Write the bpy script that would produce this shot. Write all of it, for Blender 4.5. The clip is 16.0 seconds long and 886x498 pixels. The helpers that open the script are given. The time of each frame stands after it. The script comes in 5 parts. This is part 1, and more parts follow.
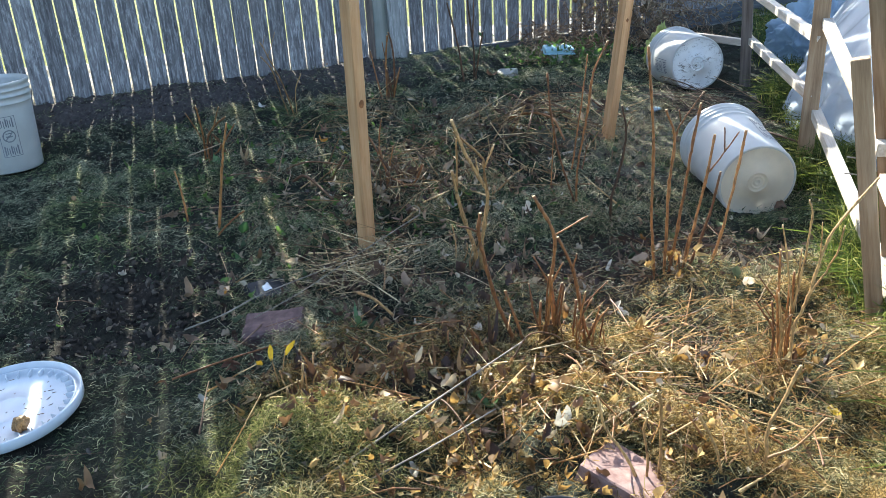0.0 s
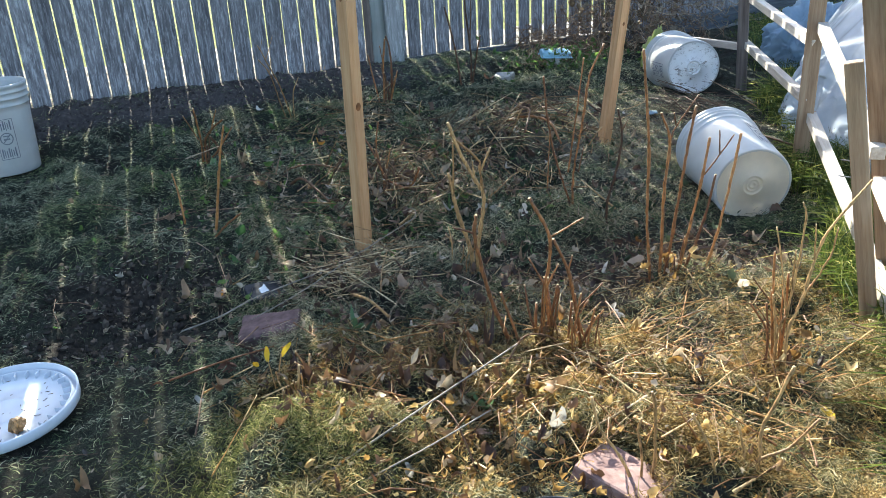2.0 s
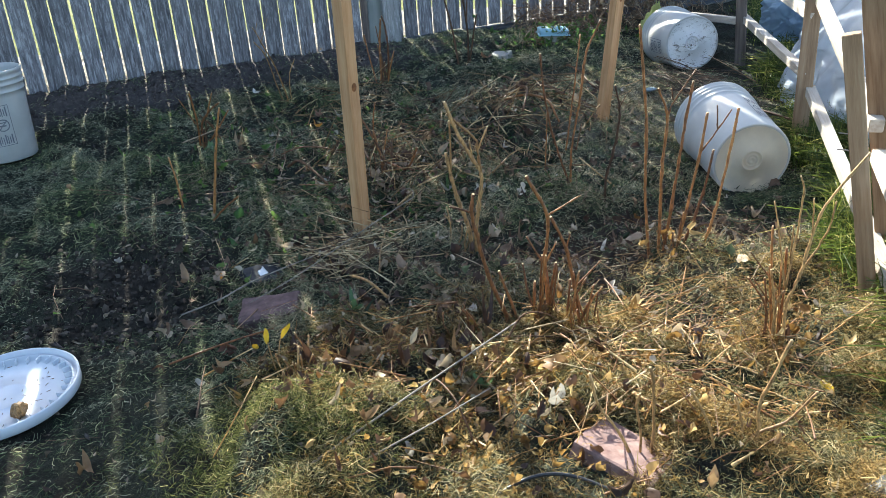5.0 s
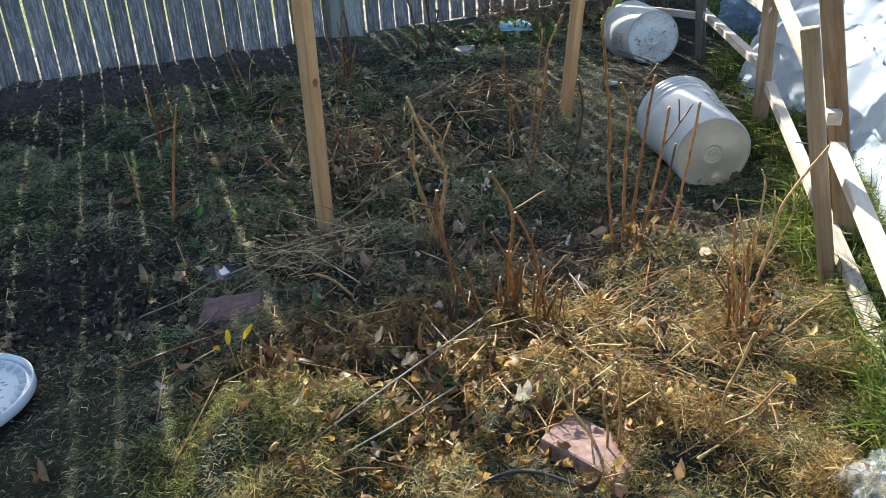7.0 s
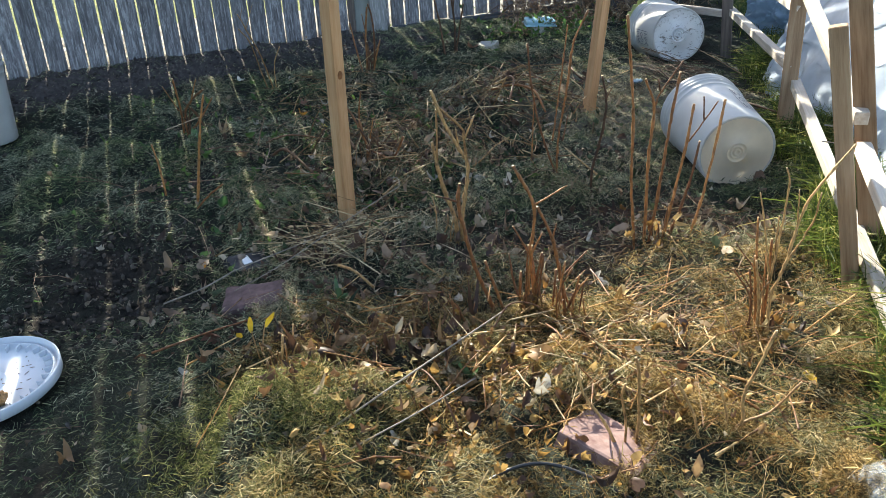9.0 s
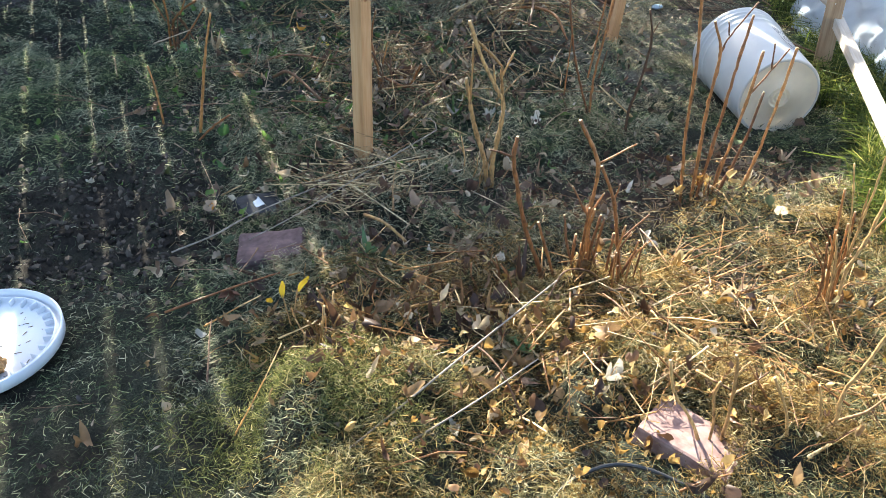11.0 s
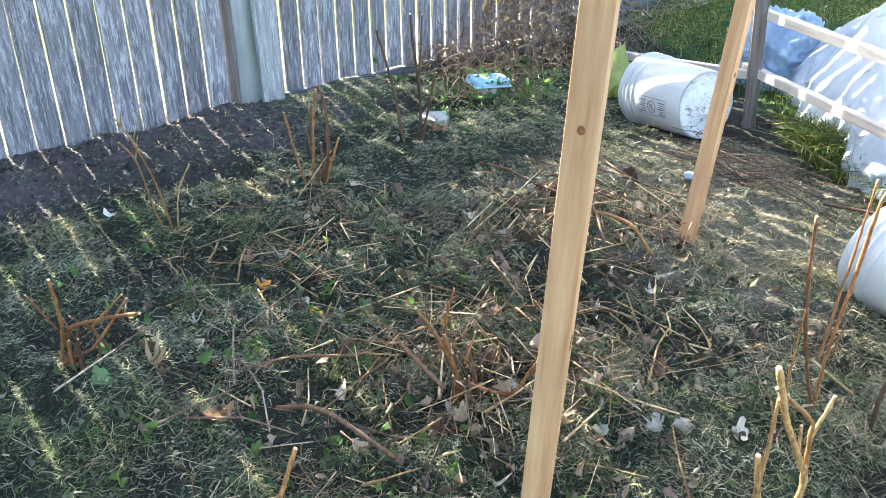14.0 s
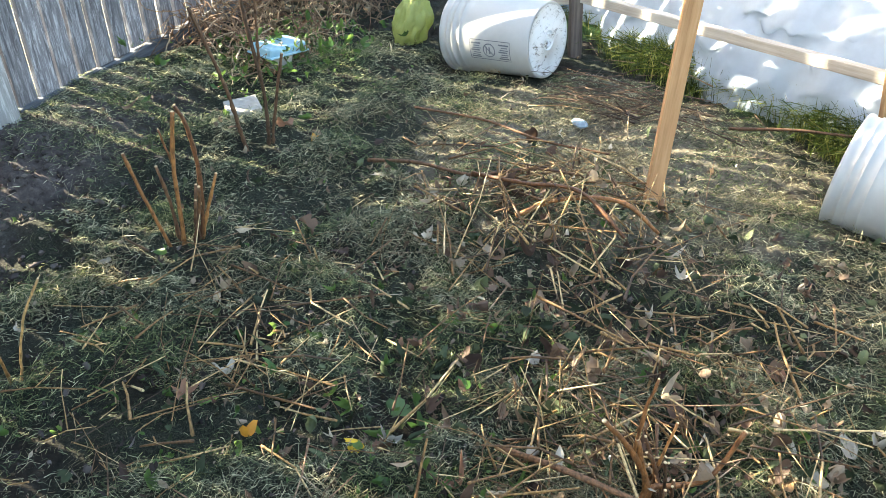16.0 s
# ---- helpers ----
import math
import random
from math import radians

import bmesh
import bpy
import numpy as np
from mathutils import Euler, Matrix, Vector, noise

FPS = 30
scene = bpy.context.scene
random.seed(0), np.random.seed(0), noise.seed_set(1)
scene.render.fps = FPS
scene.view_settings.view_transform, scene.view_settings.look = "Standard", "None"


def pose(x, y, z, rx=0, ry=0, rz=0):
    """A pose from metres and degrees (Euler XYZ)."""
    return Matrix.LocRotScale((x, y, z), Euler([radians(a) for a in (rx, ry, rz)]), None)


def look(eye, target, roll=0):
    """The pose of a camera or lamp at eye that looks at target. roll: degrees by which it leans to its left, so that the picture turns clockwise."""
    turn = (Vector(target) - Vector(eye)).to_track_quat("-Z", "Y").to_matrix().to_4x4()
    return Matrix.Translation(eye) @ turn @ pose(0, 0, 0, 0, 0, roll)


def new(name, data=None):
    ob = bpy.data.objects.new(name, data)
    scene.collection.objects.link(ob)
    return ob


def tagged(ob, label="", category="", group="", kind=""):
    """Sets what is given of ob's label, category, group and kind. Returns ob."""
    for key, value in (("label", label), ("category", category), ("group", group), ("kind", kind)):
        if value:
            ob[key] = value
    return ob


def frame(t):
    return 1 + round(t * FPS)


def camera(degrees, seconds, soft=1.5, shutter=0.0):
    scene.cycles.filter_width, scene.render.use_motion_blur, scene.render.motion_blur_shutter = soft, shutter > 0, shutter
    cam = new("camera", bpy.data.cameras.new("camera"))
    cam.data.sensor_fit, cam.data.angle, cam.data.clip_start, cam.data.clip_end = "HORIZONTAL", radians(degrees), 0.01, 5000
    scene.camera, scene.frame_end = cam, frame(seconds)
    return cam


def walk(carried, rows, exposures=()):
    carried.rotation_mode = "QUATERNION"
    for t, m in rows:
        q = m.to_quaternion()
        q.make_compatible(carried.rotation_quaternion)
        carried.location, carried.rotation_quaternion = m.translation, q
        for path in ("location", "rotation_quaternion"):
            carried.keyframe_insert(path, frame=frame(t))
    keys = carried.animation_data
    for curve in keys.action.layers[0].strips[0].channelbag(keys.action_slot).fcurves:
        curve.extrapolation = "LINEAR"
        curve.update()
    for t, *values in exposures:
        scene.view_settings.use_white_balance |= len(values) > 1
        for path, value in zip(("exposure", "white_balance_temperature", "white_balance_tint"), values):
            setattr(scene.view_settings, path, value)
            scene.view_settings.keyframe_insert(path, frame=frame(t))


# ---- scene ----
cam = camera(58.07, 16.0, soft=0.55)
# seconds, eye, pitch, roll, yaw; the plank fence runs along x
ROWS = [
    (0.0, 0.000, 0.000, 1.004, -22.94, 2.86, -11.63),
    (0.5, -0.001, -0.004, 1.005, -22.79, 2.92, -11.80),
    (1.0, 0.002, -0.003, 1.003, -22.77, 2.94, -11.70),
    (1.5, 0.006, -0.001, 1.001, -22.85, 2.88, -11.79),
    (2.0, 0.003, -0.009, 1.002, -22.66, 2.77, -11.74),
    (2.5, 0.004, -0.012, 1.001, -22.28, 2.99, -11.93),
    (3.0, 0.004, -0.016, 1.000, -22.07, 3.22, -12.02),
    (3.5, 0.007, -0.014, 0.998, -22.55, 3.19, -11.64),
    (4.0, 0.012, -0.016, 0.996, -22.97, 3.45, -11.34),
    (6.3, 0.010, -0.003, 0.998, -24.91, 3.21, -13.83),
    (6.5, 0.015, -0.004, 0.994, -24.63, 3.08, -14.10),
    (7.0, 0.017, 0.006, 0.993, -24.50, 3.24, -14.55),
    (7.5, 0.014, -0.002, 0.991, -24.25, 3.10, -14.43),
    (8.0, 0.007, -0.002, 0.989, -24.27, 2.91, -13.92),
    (8.5, 0.006, -0.004, 0.989, -24.40, 2.68, -13.39),
    (9.0, 0.009, -0.004, 0.990, -24.69, 2.83, -12.85),
    (9.2, 0.010, -0.005, 0.987, -24.92, 3.10, -12.16),
    (11.3, -0.177, 0.313, 1.019, -31.60, -1.77, -16.17),
    (11.5, -0.204, 0.358, 0.985, -30.50, -2.05, -17.73),
    (12.0, -0.256, 0.547, 1.002, -27.70, -1.34, -18.74),
    (12.5, -0.280, 0.849, 1.018, -26.78, -0.18, -21.75),
    (13.0, -0.339, 1.090, 1.028, -27.46, -2.68, -29.16),
    (13.5, -0.416, 1.344, 1.057, -28.33, -1.62, -32.14),
    (14.0, -0.412, 1.625, 1.075, -25.50, 0.48, -31.44),
    (14.5, -0.407, 1.837, 1.068, -25.94, -0.12, -34.50),
    (15.0, -0.538, 2.178, 1.075, -27.15, 0.26, -43.69),
    (15.3, -0.580, 2.325, 1.069, -28.32, 1.59, -46.92),
    (15.5, -0.587, 2.415, 1.060, -29.44, 1.62, -49.71),
    (16.0, -0.564, 2.618, 1.063, -31.07, 1.05, -60.73),
]
walk(cam, [(t, pose(x, y, z, 90 + pitch, roll, yaw)) for t, x, y, z, pitch, roll, yaw in ROWS],
     ((0.0, 1.70, 6050, 4), (4.2, 1.68, 6050, 4), (6.3, 1.22, 6250, 4), (8.0, 1.22, 6250, 4), (9.2, 1.49, 6400, 5), (11.3, 2.05, 6400, 6), (11.7, 2.0, 6400, 6),
      (12.0, 1.9, 6400, 6), (12.5, 2.36, 6400, 6), (13.0, 2.68, 6450, 7), (13.5, 2.28, 6550, 7), (14.0, 2.86, 6400, 7), (14.5, 3.08, 6400, 7), (15.0, 2.9, 6800, 5), (15.5, 2.42, 7050, 4), (16.0, 2.74, 7250, 4)))

# ---------------------------------------------------------------- world, sun
SUN_EL = radians(34.0)
SUN_DIR = Vector((-0.12, 1.0, 0.0)).normalized() * math.cos(SUN_EL) + Vector((0, 0, math.sin(SUN_EL)))
world = bpy.data.worlds.new("world")
scene.world = world
world.use_nodes = True
wn, wl = world.node_tree.nodes, world.node_tree.links
sky = wn.new("ShaderNodeTexSky")
sky.sky_type, sky.sun_disc = "NISHITA", False
sky.sun_elevation, sky.sun_rotation = SUN_EL, math.atan2(SUN_DIR.x, SUN_DIR.y)
sky.dust_density, sky.ozone_density = 2.5, 0.8
wn["Background"].inputs["Strength"].default_value = 0.15
wl.new(sky.outputs["Color"], wn["Background"].inputs["Color"])
sun_data = bpy.data.lights.new("sun", "SUN")
sun_data.energy, sun_data.angle, sun_data.color = 6.5, radians(0.38), (1.0, 0.93, 0.80)
sun = new("sun", sun_data)
sun.matrix_world = look(SUN_DIR * 20, (0, 0, 0))


# ---------------------------------------------------------------- materials
def ramp(nodes, stops):
    r = nodes.new("ShaderNodeValToRGB")
    while len(r.color_ramp.elements) < len(stops):
        r.color_ramp.elements.new(0.5)
    for e, (p, c) in zip(r.color_ramp.elements, stops):
        e.position, e.color = p, (*c, 1)
    return r


def shader(name, rough=0.8, spec=0.3):
    m = bpy.data.materials.new(name)
    m.use_nodes = True
    b = m.node_tree.nodes["Principled BSDF"]
    b.inputs["Roughness"].default_value = rough
    b.inputs["Specular IOR Level"].default_value = spec
    return m, m.node_tree.nodes, m.node_tree.links, b


def noise_node(nodes, links, scale, detail=4.0, stretch=None, space="Object", rough=0.55, own=False):
    co = nodes.new("ShaderNodeTexCoord")
    n = nodes.new("ShaderNodeTexNoise")
    n.inputs["Scale"].default_value, n.inputs["Detail"].default_value = scale, detail
    n.inputs["Roughness"].default_value = rough
    src = co.outputs[space]
    if stretch:
        mp = nodes.new("ShaderNodeMapping")
        mp.inputs["Scale"].default_value = stretch
        links.new(src, mp.inputs["Vector"])
        src = mp.outputs["Vector"]
    if own:
        info = nodes.new("ShaderNodeObjectInfo")
        sc = nodes.new("ShaderNodeVectorMath")
        sc.operation = "MULTIPLY_ADD"
        sc.inputs[1].default_value = (41.0, 17.0, 23.0)
        links.new(info.outputs["Random"], sc.inputs[0])
        links.new(src, sc.inputs[2])
        src = sc.outputs["Vector"]
    links.new(src, n.inputs["Vector"])
    return n


def mix(nodes, links, fac, a, b, kind="MIX"):
    m = nodes.new("ShaderNodeMix")
    m.data_type, m.blend_type = "RGBA", kind
    for sock, v in ((m.inputs[0], fac), (m.inputs[6], a), (m.inputs[7], b)):
        if hasattr(v, "is_linked"):
            links.new(v, sock)
        else:
            sock.default_value = v if not isinstance(v, tuple) else (*v, 1)
    return m.outputs[2]


def bump(nodes, links, bsdf, height, strength, dist=0.002):
    b = nodes.new("ShaderNodeBump")
    b.inputs["Strength"].default_value, b.inputs["Distance"].default_value = strength, dist
    links.new(height, b.inputs["Height"])
    links.new(b.outputs["Normal"], bsdf.inputs["Normal"])


def wood(name, dark, mid, light, along="Z", rough=0.75, grain=60.0, patch=None):
    """Sawn timber: long grain, slow colour drift, a shift from board to board."""
    m, n, l, b = shader(name, rough, 0.25)
    s = {"Z": (1, 1, 0.06), "X": (0.06, 1, 1), "Y": (1, 0.06, 1)}[along]
    g = noise_node(n, l, grain, 7.0, s, rough=0.65, own=True)
    r = ramp(n, ((0.28, dark), (0.5, mid), (0.74, light)))
    l.new(g.outputs["Fac"], r.inputs["Fac"])
    slow = noise_node(n, l, 5.0, 3.0, own=True)
    col = mix(n, l, 0.35, r.outputs["Color"], slow.outputs["Fac"], "OVERLAY")
    if patch:
        p = noise_node(n, l, 95.0, 9.0, tuple(0.13 if k < 1 else k for k in s), rough=0.78, own=True)
        pr = ramp(n, ((0.49, (0, 0, 0)), (0.60, (1, 1, 1))))
        l.new(p.outputs["Fac"], pr.inputs["Fac"])
        col = mix(n, l, pr.outputs["Color"], col, patch)
    info = n.new("ShaderNodeObjectInfo")
    sh = n.new("ShaderNodeHueSaturation")
    mr = n.new("ShaderNodeMapRange")
    mr.inputs["To Min"].default_value, mr.inputs["To Max"].default_value = 0.78, 1.2
    l.new(info.outputs["Random"], mr.inputs["Value"])
    l.new(mr.outputs["Result"], sh.inputs["Value"])
    l.new(col, sh.inputs["Color"])
    l.new(sh.outputs["Color"], b.inputs["Base Color"])
    bump(n, l, b, g.outputs["Fac"], 0.5, 0.003)
    return m


def islands(name, stops, rough=0.85, translucent=0.0, spec=0.2, fine=0.0, other=None, patch=4.5, bark=False):
    """Many small loose pieces in one mesh, each with a tone of its own; other: a second run of tones that takes over in patches."""
    m, n, l, b = shader(name, rough, spec)
    geo = n.new("ShaderNodeNewGeometry")
    r = ramp(n, stops)
    info = n.new("ShaderNodeObjectInfo")
    both = n.new("ShaderNodeMath")
    both.operation = "ADD"
    l.new(geo.outputs["Random Per Island"], both.inputs[0])
    l.new(info.outputs["Random"], both.inputs[1])
    turn = n.new("ShaderNodeMath")
    turn.operation = "FRACT"
    l.new(both.outputs[0], turn.inputs[0])
    l.new(turn.outputs[0], r.inputs["Fac"])
    col = r.outputs["Color"]
    if other:
        r2 = ramp(n, other)
        l.new(turn.outputs[0], r2.inputs["Fac"])
        where = noise_node(n, l, patch, 5.0, rough=0.6)
        k = ramp(n, ((0.45, (0, 0, 0)), (0.56, (1, 1, 1))))
        l.new(where.outputs["Fac"], k.inputs["Fac"])
        col = mix(n, l, k.outputs["Color"], col, r2.outputs["Color"])
    nz = noise_node(n, l, fine or 90.0, 4.0)
    col = mix(n, l, 0.5, col, nz.outputs["Fac"], "OVERLAY")
    if bark:
        scab = noise_node(n, l, 160.0, 6.0, (1, 1, 0.35), rough=0.75)
        sr = ramp(n, ((0.34, (0.32, 0.29, 0.26)), (0.48, (1.0, 0.97, 0.93)), (0.66, (1.7, 1.65, 1.55))))
        l.new(scab.outputs["Fac"], sr.inputs["Fac"])
        col = mix(n, l, 1.0, col, sr.outputs["Color"], "MULTIPLY")
        bump(n, l, b, scab.outputs["Fac"], 0.8, 0.002)
    l.new(col, b.inputs["Base Color"])
    if translucent:
        t = n.new("ShaderNodeBsdfTranslucent")
        l.new(col, t.inputs["Color"])
        mx = n.new("ShaderNodeMixShader")
        mx.inputs["Fac"].default_value = translucent
        l.new(b.outputs["BSDF"], mx.inputs[1])
        l.new(t.outputs["BSDF"], mx.inputs[2])
        l.new(mx.outputs["Shader"], n["Material Output"].inputs["Surface"])
    return m


def rough_stuff(name, a, b_, scale=30.0, rough=0.9, bumps=0.6, spec=0.2, dist=0.004):
    m, n, l, b = shader(name, rough, spec)
    g = noise_node(n, l, scale, 8.0)
    big = noise_node(n, l, scale * 0.15, 3.0)
    r = ramp(n, ((0.32, a), (0.68, b_)))
    l.new(g.outputs["Fac"], r.inputs["Fac"])
    col = mix(n, l, 0.5, r.outputs["Color"], big.outputs["Fac"], "OVERLAY")
    l.new(col, b.inputs["Base Color"])
    bump(n, l, b, g.outputs["Fac"], bumps, dist)
    return m


def plastic(name, color, rough=0.35, thin=0.0, dirt=0.0):
    m, n, l, b = shader(name, rough, 0.5)
    g = noise_node(n, l, 14.0, 6.0)
    r = ramp(n, ((0.45, tuple(c * 0.93 for c in color)), (0.6, color)))
    l.new(g.outputs["Fac"], r.inputs["Fac"])
    col = r.outputs["Color"]
    if dirt:
        d = noise_node(n, l, 19.0, 9.0, (1, 1.8, 1), rough=0.85)
        dr = ramp(n, ((0.535, (0, 0, 0)), (0.60, (1, 1, 1))))
        l.new(d.outputs["Fac"], dr.inputs["Fac"])
        k = n.new("ShaderNodeMath")
        k.operation = "MULTIPLY"
        k.inputs[1].default_value = dirt
        l.new(dr.outputs["Color"], k.inputs[0])
        col = mix(n, l, k.outputs[0], col, (0.10, 0.075, 0.05))
    l.new(col, b.inputs["Base Color"])
    if thin:
        t = n.new("ShaderNodeBsdfTranslucent")
        l.new(col, t.inputs["Color"])
        mx = n.new("ShaderNodeMixShader")
        mx.inputs["Fac"].default_value = thin
        l.new(b.outputs["BSDF"], mx.inputs[1])
        l.new(t.outputs["BSDF"], mx.inputs[2])
        l.new(mx.outputs["Shader"], n["Material Output"].inputs["Surface"])
    return m


M_FENCE = wood("weathered_fence", (0.066, 0.061, 0.065), (0.163, 0.153, 0.160), (0.275, 0.266, 0.275), "Z", 0.9, 90, patch=(0.385, 0.375, 0.385))
M_COVER = wood("pale_cover_board", (0.16, 0.155, 0.15), (0.28, 0.275, 0.27), (0.42, 0.41, 0.40), "Z", 0.9, 60, patch=(0.50, 0.495, 0.485))
M_FENCE_X = wood("weathered_board", (0.04, 0.042, 0.048), (0.085, 0.09, 0.10), (0.15, 0.155, 0.165), "X", 0.9, 60)
M_STAKE = wood("pine_stake", (0.38, 0.19, 0.08), (0.55, 0.31, 0.15), (0.66, 0.42, 0.22), "Z", 0.6, 55)
M_POST = wood("brown_post", (0.15, 0.085, 0.045), (0.30, 0.195, 0.115), (0.42, 0.30, 0.19), "Z", 0.75, 50)
M_RAIL = wood("pale_rail", (0.34, 0.285, 0.23), (0.52, 0.455, 0.38), (0.68, 0.62, 0.54), "Z", 0.65, 50)
M_KNOT = rough_stuff("knot", (0.12, 0.05, 0.02), (0.28, 0.12, 0.045), 60, 0.6)
M_BUCKET = plastic("bucket_plastic", (0.60, 0.595, 0.58), 0.3, 0.20)
# cream tint holds the warm light bounced off the ground onto white plastic
M_BASE = plastic("bucket_base", (0.86, 0.77, 0.62), 0.4, 0.45)
M_BASE_DIRTY = plastic("soiled_bucket_base", (0.80, 0.80, 0.80), 0.4, 0.05, 0.95)
M_LID = plastic("lid_plastic", (0.66, 0.69, 0.74), 0.3, 0.05)
M_INK = rough_stuff("ink", (0.16, 0.17, 0.20), (0.24, 0.25, 0.28), 40, 0.6, 0.0)
M_WIRE = shader("wire", 0.35, 0.5)[0]
M_WIRE.node_tree.nodes["Principled BSDF"].inputs["Metallic"].default_value = 1.0
M_WIRE.node_tree.nodes["Principled BSDF"].inputs["Base Color"].default_value = (0.35, 0.35, 0.36, 1)
M_SHEET = plastic("plastic_sheet", (0.58, 0.64, 0.73), 0.14, 0.36)
M_CLEAR = plastic("clear_plastic", (0.46, 0.57, 0.68), 0.10, 0.5)


def film_plastic(name):
    """Thin clear film: mostly see-through, with bright creases."""
    m, n, l, b = shader(name, 0.12, 0.6)
    b.inputs["Base Color"].default_value = (0.75, 0.80, 0.86, 1)
    t = n.new("ShaderNodeBsdfTransparent")
    g = noise_node(n, l, 30.0, 5.0)
    r = ramp(n, ((0.35, (0.03, 0.03, 0.03)), (0.7, (0.20, 0.20, 0.20))))
    l.new(g.outputs["Fac"], r.inputs["Fac"])
    mx = n.new("ShaderNodeMixShader")
    l.new(r.outputs["Color"], mx.inputs["Fac"])
    l.new(t.outputs["BSDF"], mx.inputs[1])
    l.new(b.outputs["BSDF"], mx.inputs[2])
    l.new(mx.outputs["Shader"], n["Material Output"].inputs["Surface"])
    return m


M_FILM = film_plastic("clear_film")
M_YELLOW = plastic("yellow_bag", (0.62, 0.66, 0.26), 0.3, 0.5)
M_BLUE = plastic("blue_plastic", (0.36, 0.58, 0.68), 0.4, 0.05)
M_SCRAP = plastic("blue_scrap", (0.22, 0.31, 0.38), 0.4, 0.2)
M_BRICK = rough_stuff("red_brick", (0.085, 0.058, 0.058), (0.17, 0.112, 0.108), 45, 0.9, 0.8)
# brick red lifted to a paler tone that stands in for sunlight on it
M_PAVER = rough_stuff("sunlit_paver", (0.17, 0.10, 0.09), (0.31, 0.215, 0.19), 40, 0.95, 0.7)
M_STONE = rough_stuff("grey_stone", (0.022, 0.022, 0.025), (0.055, 0.055, 0.058), 35, 0.85, 0.9)
M_CONCRETE = rough_stuff("concrete", (0.34, 0.32, 0.28), (0.48, 0.45, 0.40), 50, 0.9, 0.5)
M_SHARD = rough_stuff("white_shard", (0.65, 0.66, 0.68), (0.80, 0.81, 0.82), 20, 0.25, 0.1, 0.5)
M_STEM = islands("cut_stem", ((0.0, (0.10, 0.042, 0.017)), (0.5, (0.21, 0.090, 0.031)), (1.0, (0.34, 0.165, 0.057))), 0.5, 0.0, 0.4, 70, bark=True)
M_STEM_PALE = islands("pale_stem", ((0.0, (0.22, 0.12, 0.045)), (1.0, (0.40, 0.25, 0.105))), 0.5, 0.0, 0.4, 70, bark=True)
M_STEM_DARK = islands("dark_stem", ((0.0, (0.06, 0.034, 0.02)), (1.0, (0.14, 0.075, 0.04))), 0.65, 0.0, 0.3, 70, bark=True)
M_CUT = rough_stuff("cut_end", (0.55, 0.40, 0.22), (0.70, 0.55, 0.33), 60, 0.8, 0.2)
M_TWIG = islands("dry_twigs", ((0.0, (0.04, 0.025, 0.014)), (0.4, (0.145, 0.078, 0.031)), (0.75, (0.28, 0.175, 0.070)), (1.0, (0.54, 0.42, 0.23))), 0.55, 0.0, 0.4, 60, bark=True)
M_STALK_PALE = islands("pale_straw_stalks", ((0.0, (0.20, 0.14, 0.07)), (0.6, (0.38, 0.29, 0.16)), (1.0, (0.60, 0.50, 0.31))), 0.55, 0.0, 0.4, 60, bark=True)
M_TWIG_GOLD = islands("golden_stalks", ((0.0, (0.075, 0.032, 0.012)), (0.4, (0.21, 0.095, 0.028)), (0.8, (0.40, 0.215, 0.065)), (1.0, (0.68, 0.50, 0.25))), 0.5, 0.0, 0.4, 60, bark=True)
M_TWIG_GREY = islands("grey_twigs", ((0.0, (0.10, 0.065, 0.045)), (0.6, (0.22, 0.14, 0.09)), (1.0, (0.40, 0.32, 0.23))), 0.75, 0.0, 0.25, 60, bark=True)
M_TWIG_DARK = islands("dark_brush", ((0.0, (0.030, 0.020, 0.015)), (0.6, (0.105, 0.064, 0.040)), (1.0, (0.24, 0.165, 0.10))), 0.6, 0.0, 0.35, 60, bark=True)
M_CLIP = islands("grass_clippings", ((0.0, (0.026, 0.034, 0.022)), (0.4, (0.130, 0.152, 0.100)), (0.75, (0.34, 0.346, 0.225)), (1.0, (0.76, 0.70, 0.48))), 0.75, 0.36, 0.3, 60,
                 ((0.0, (0.022, 0.036, 0.018)), (0.5, (0.098, 0.138, 0.066)), (0.85, (0.26, 0.29, 0.13)), (1.0, (0.64, 0.60, 0.32))))
M_MOSSY = islands("mossy_clippings", ((0.0, (0.03, 0.038, 0.012)), (0.5, (0.125, 0.14, 0.045)), (0.9, (0.31, 0.29, 0.11)), (1.0, (0.66, 0.56, 0.28))), 0.8, 0.48, 0.2, 60)
M_STRAW = islands("golden_straw", ((0.0, (0.07, 0.042, 0.013)), (0.4, (0.22, 0.14, 0.04)), (0.75, (0.44, 0.285, 0.085)), (1.0, (0.80, 0.64, 0.34))), 0.7, 0.4, 0.3, 60)
M_DRY_CLIP = islands("dry_fern_clippings", ((0.0, (0.030, 0.026, 0.012)), (0.4, (0.135, 0.118, 0.050)), (0.8, (0.36, 0.31, 0.145)), (1.0, (0.80, 0.70, 0.44))), 0.7, 0.48, 0.3, 60,
                     ((0.0, (0.04, 0.026, 0.010)), (0.5, (0.18, 0.115, 0.038)), (1.0, (0.58, 0.41, 0.17))), 7.0)
M_HAY = islands("pale_hay", ((0.0, (0.12, 0.105, 0.07)), (0.5, (0.28, 0.245, 0.155)), (1.0, (0.62, 0.55, 0.37))), 0.8, 0.5, 0.2, 60)
M_GRASS = islands("lawn_grass", ((0.0, (0.022, 0.040, 0.010)), (0.5, (0.080, 0.120, 0.022)), (0.85, (0.20, 0.225, 0.045)), (1.0, (0.42, 0.37, 0.13))), 0.45, 0.48, 0.45, 30)
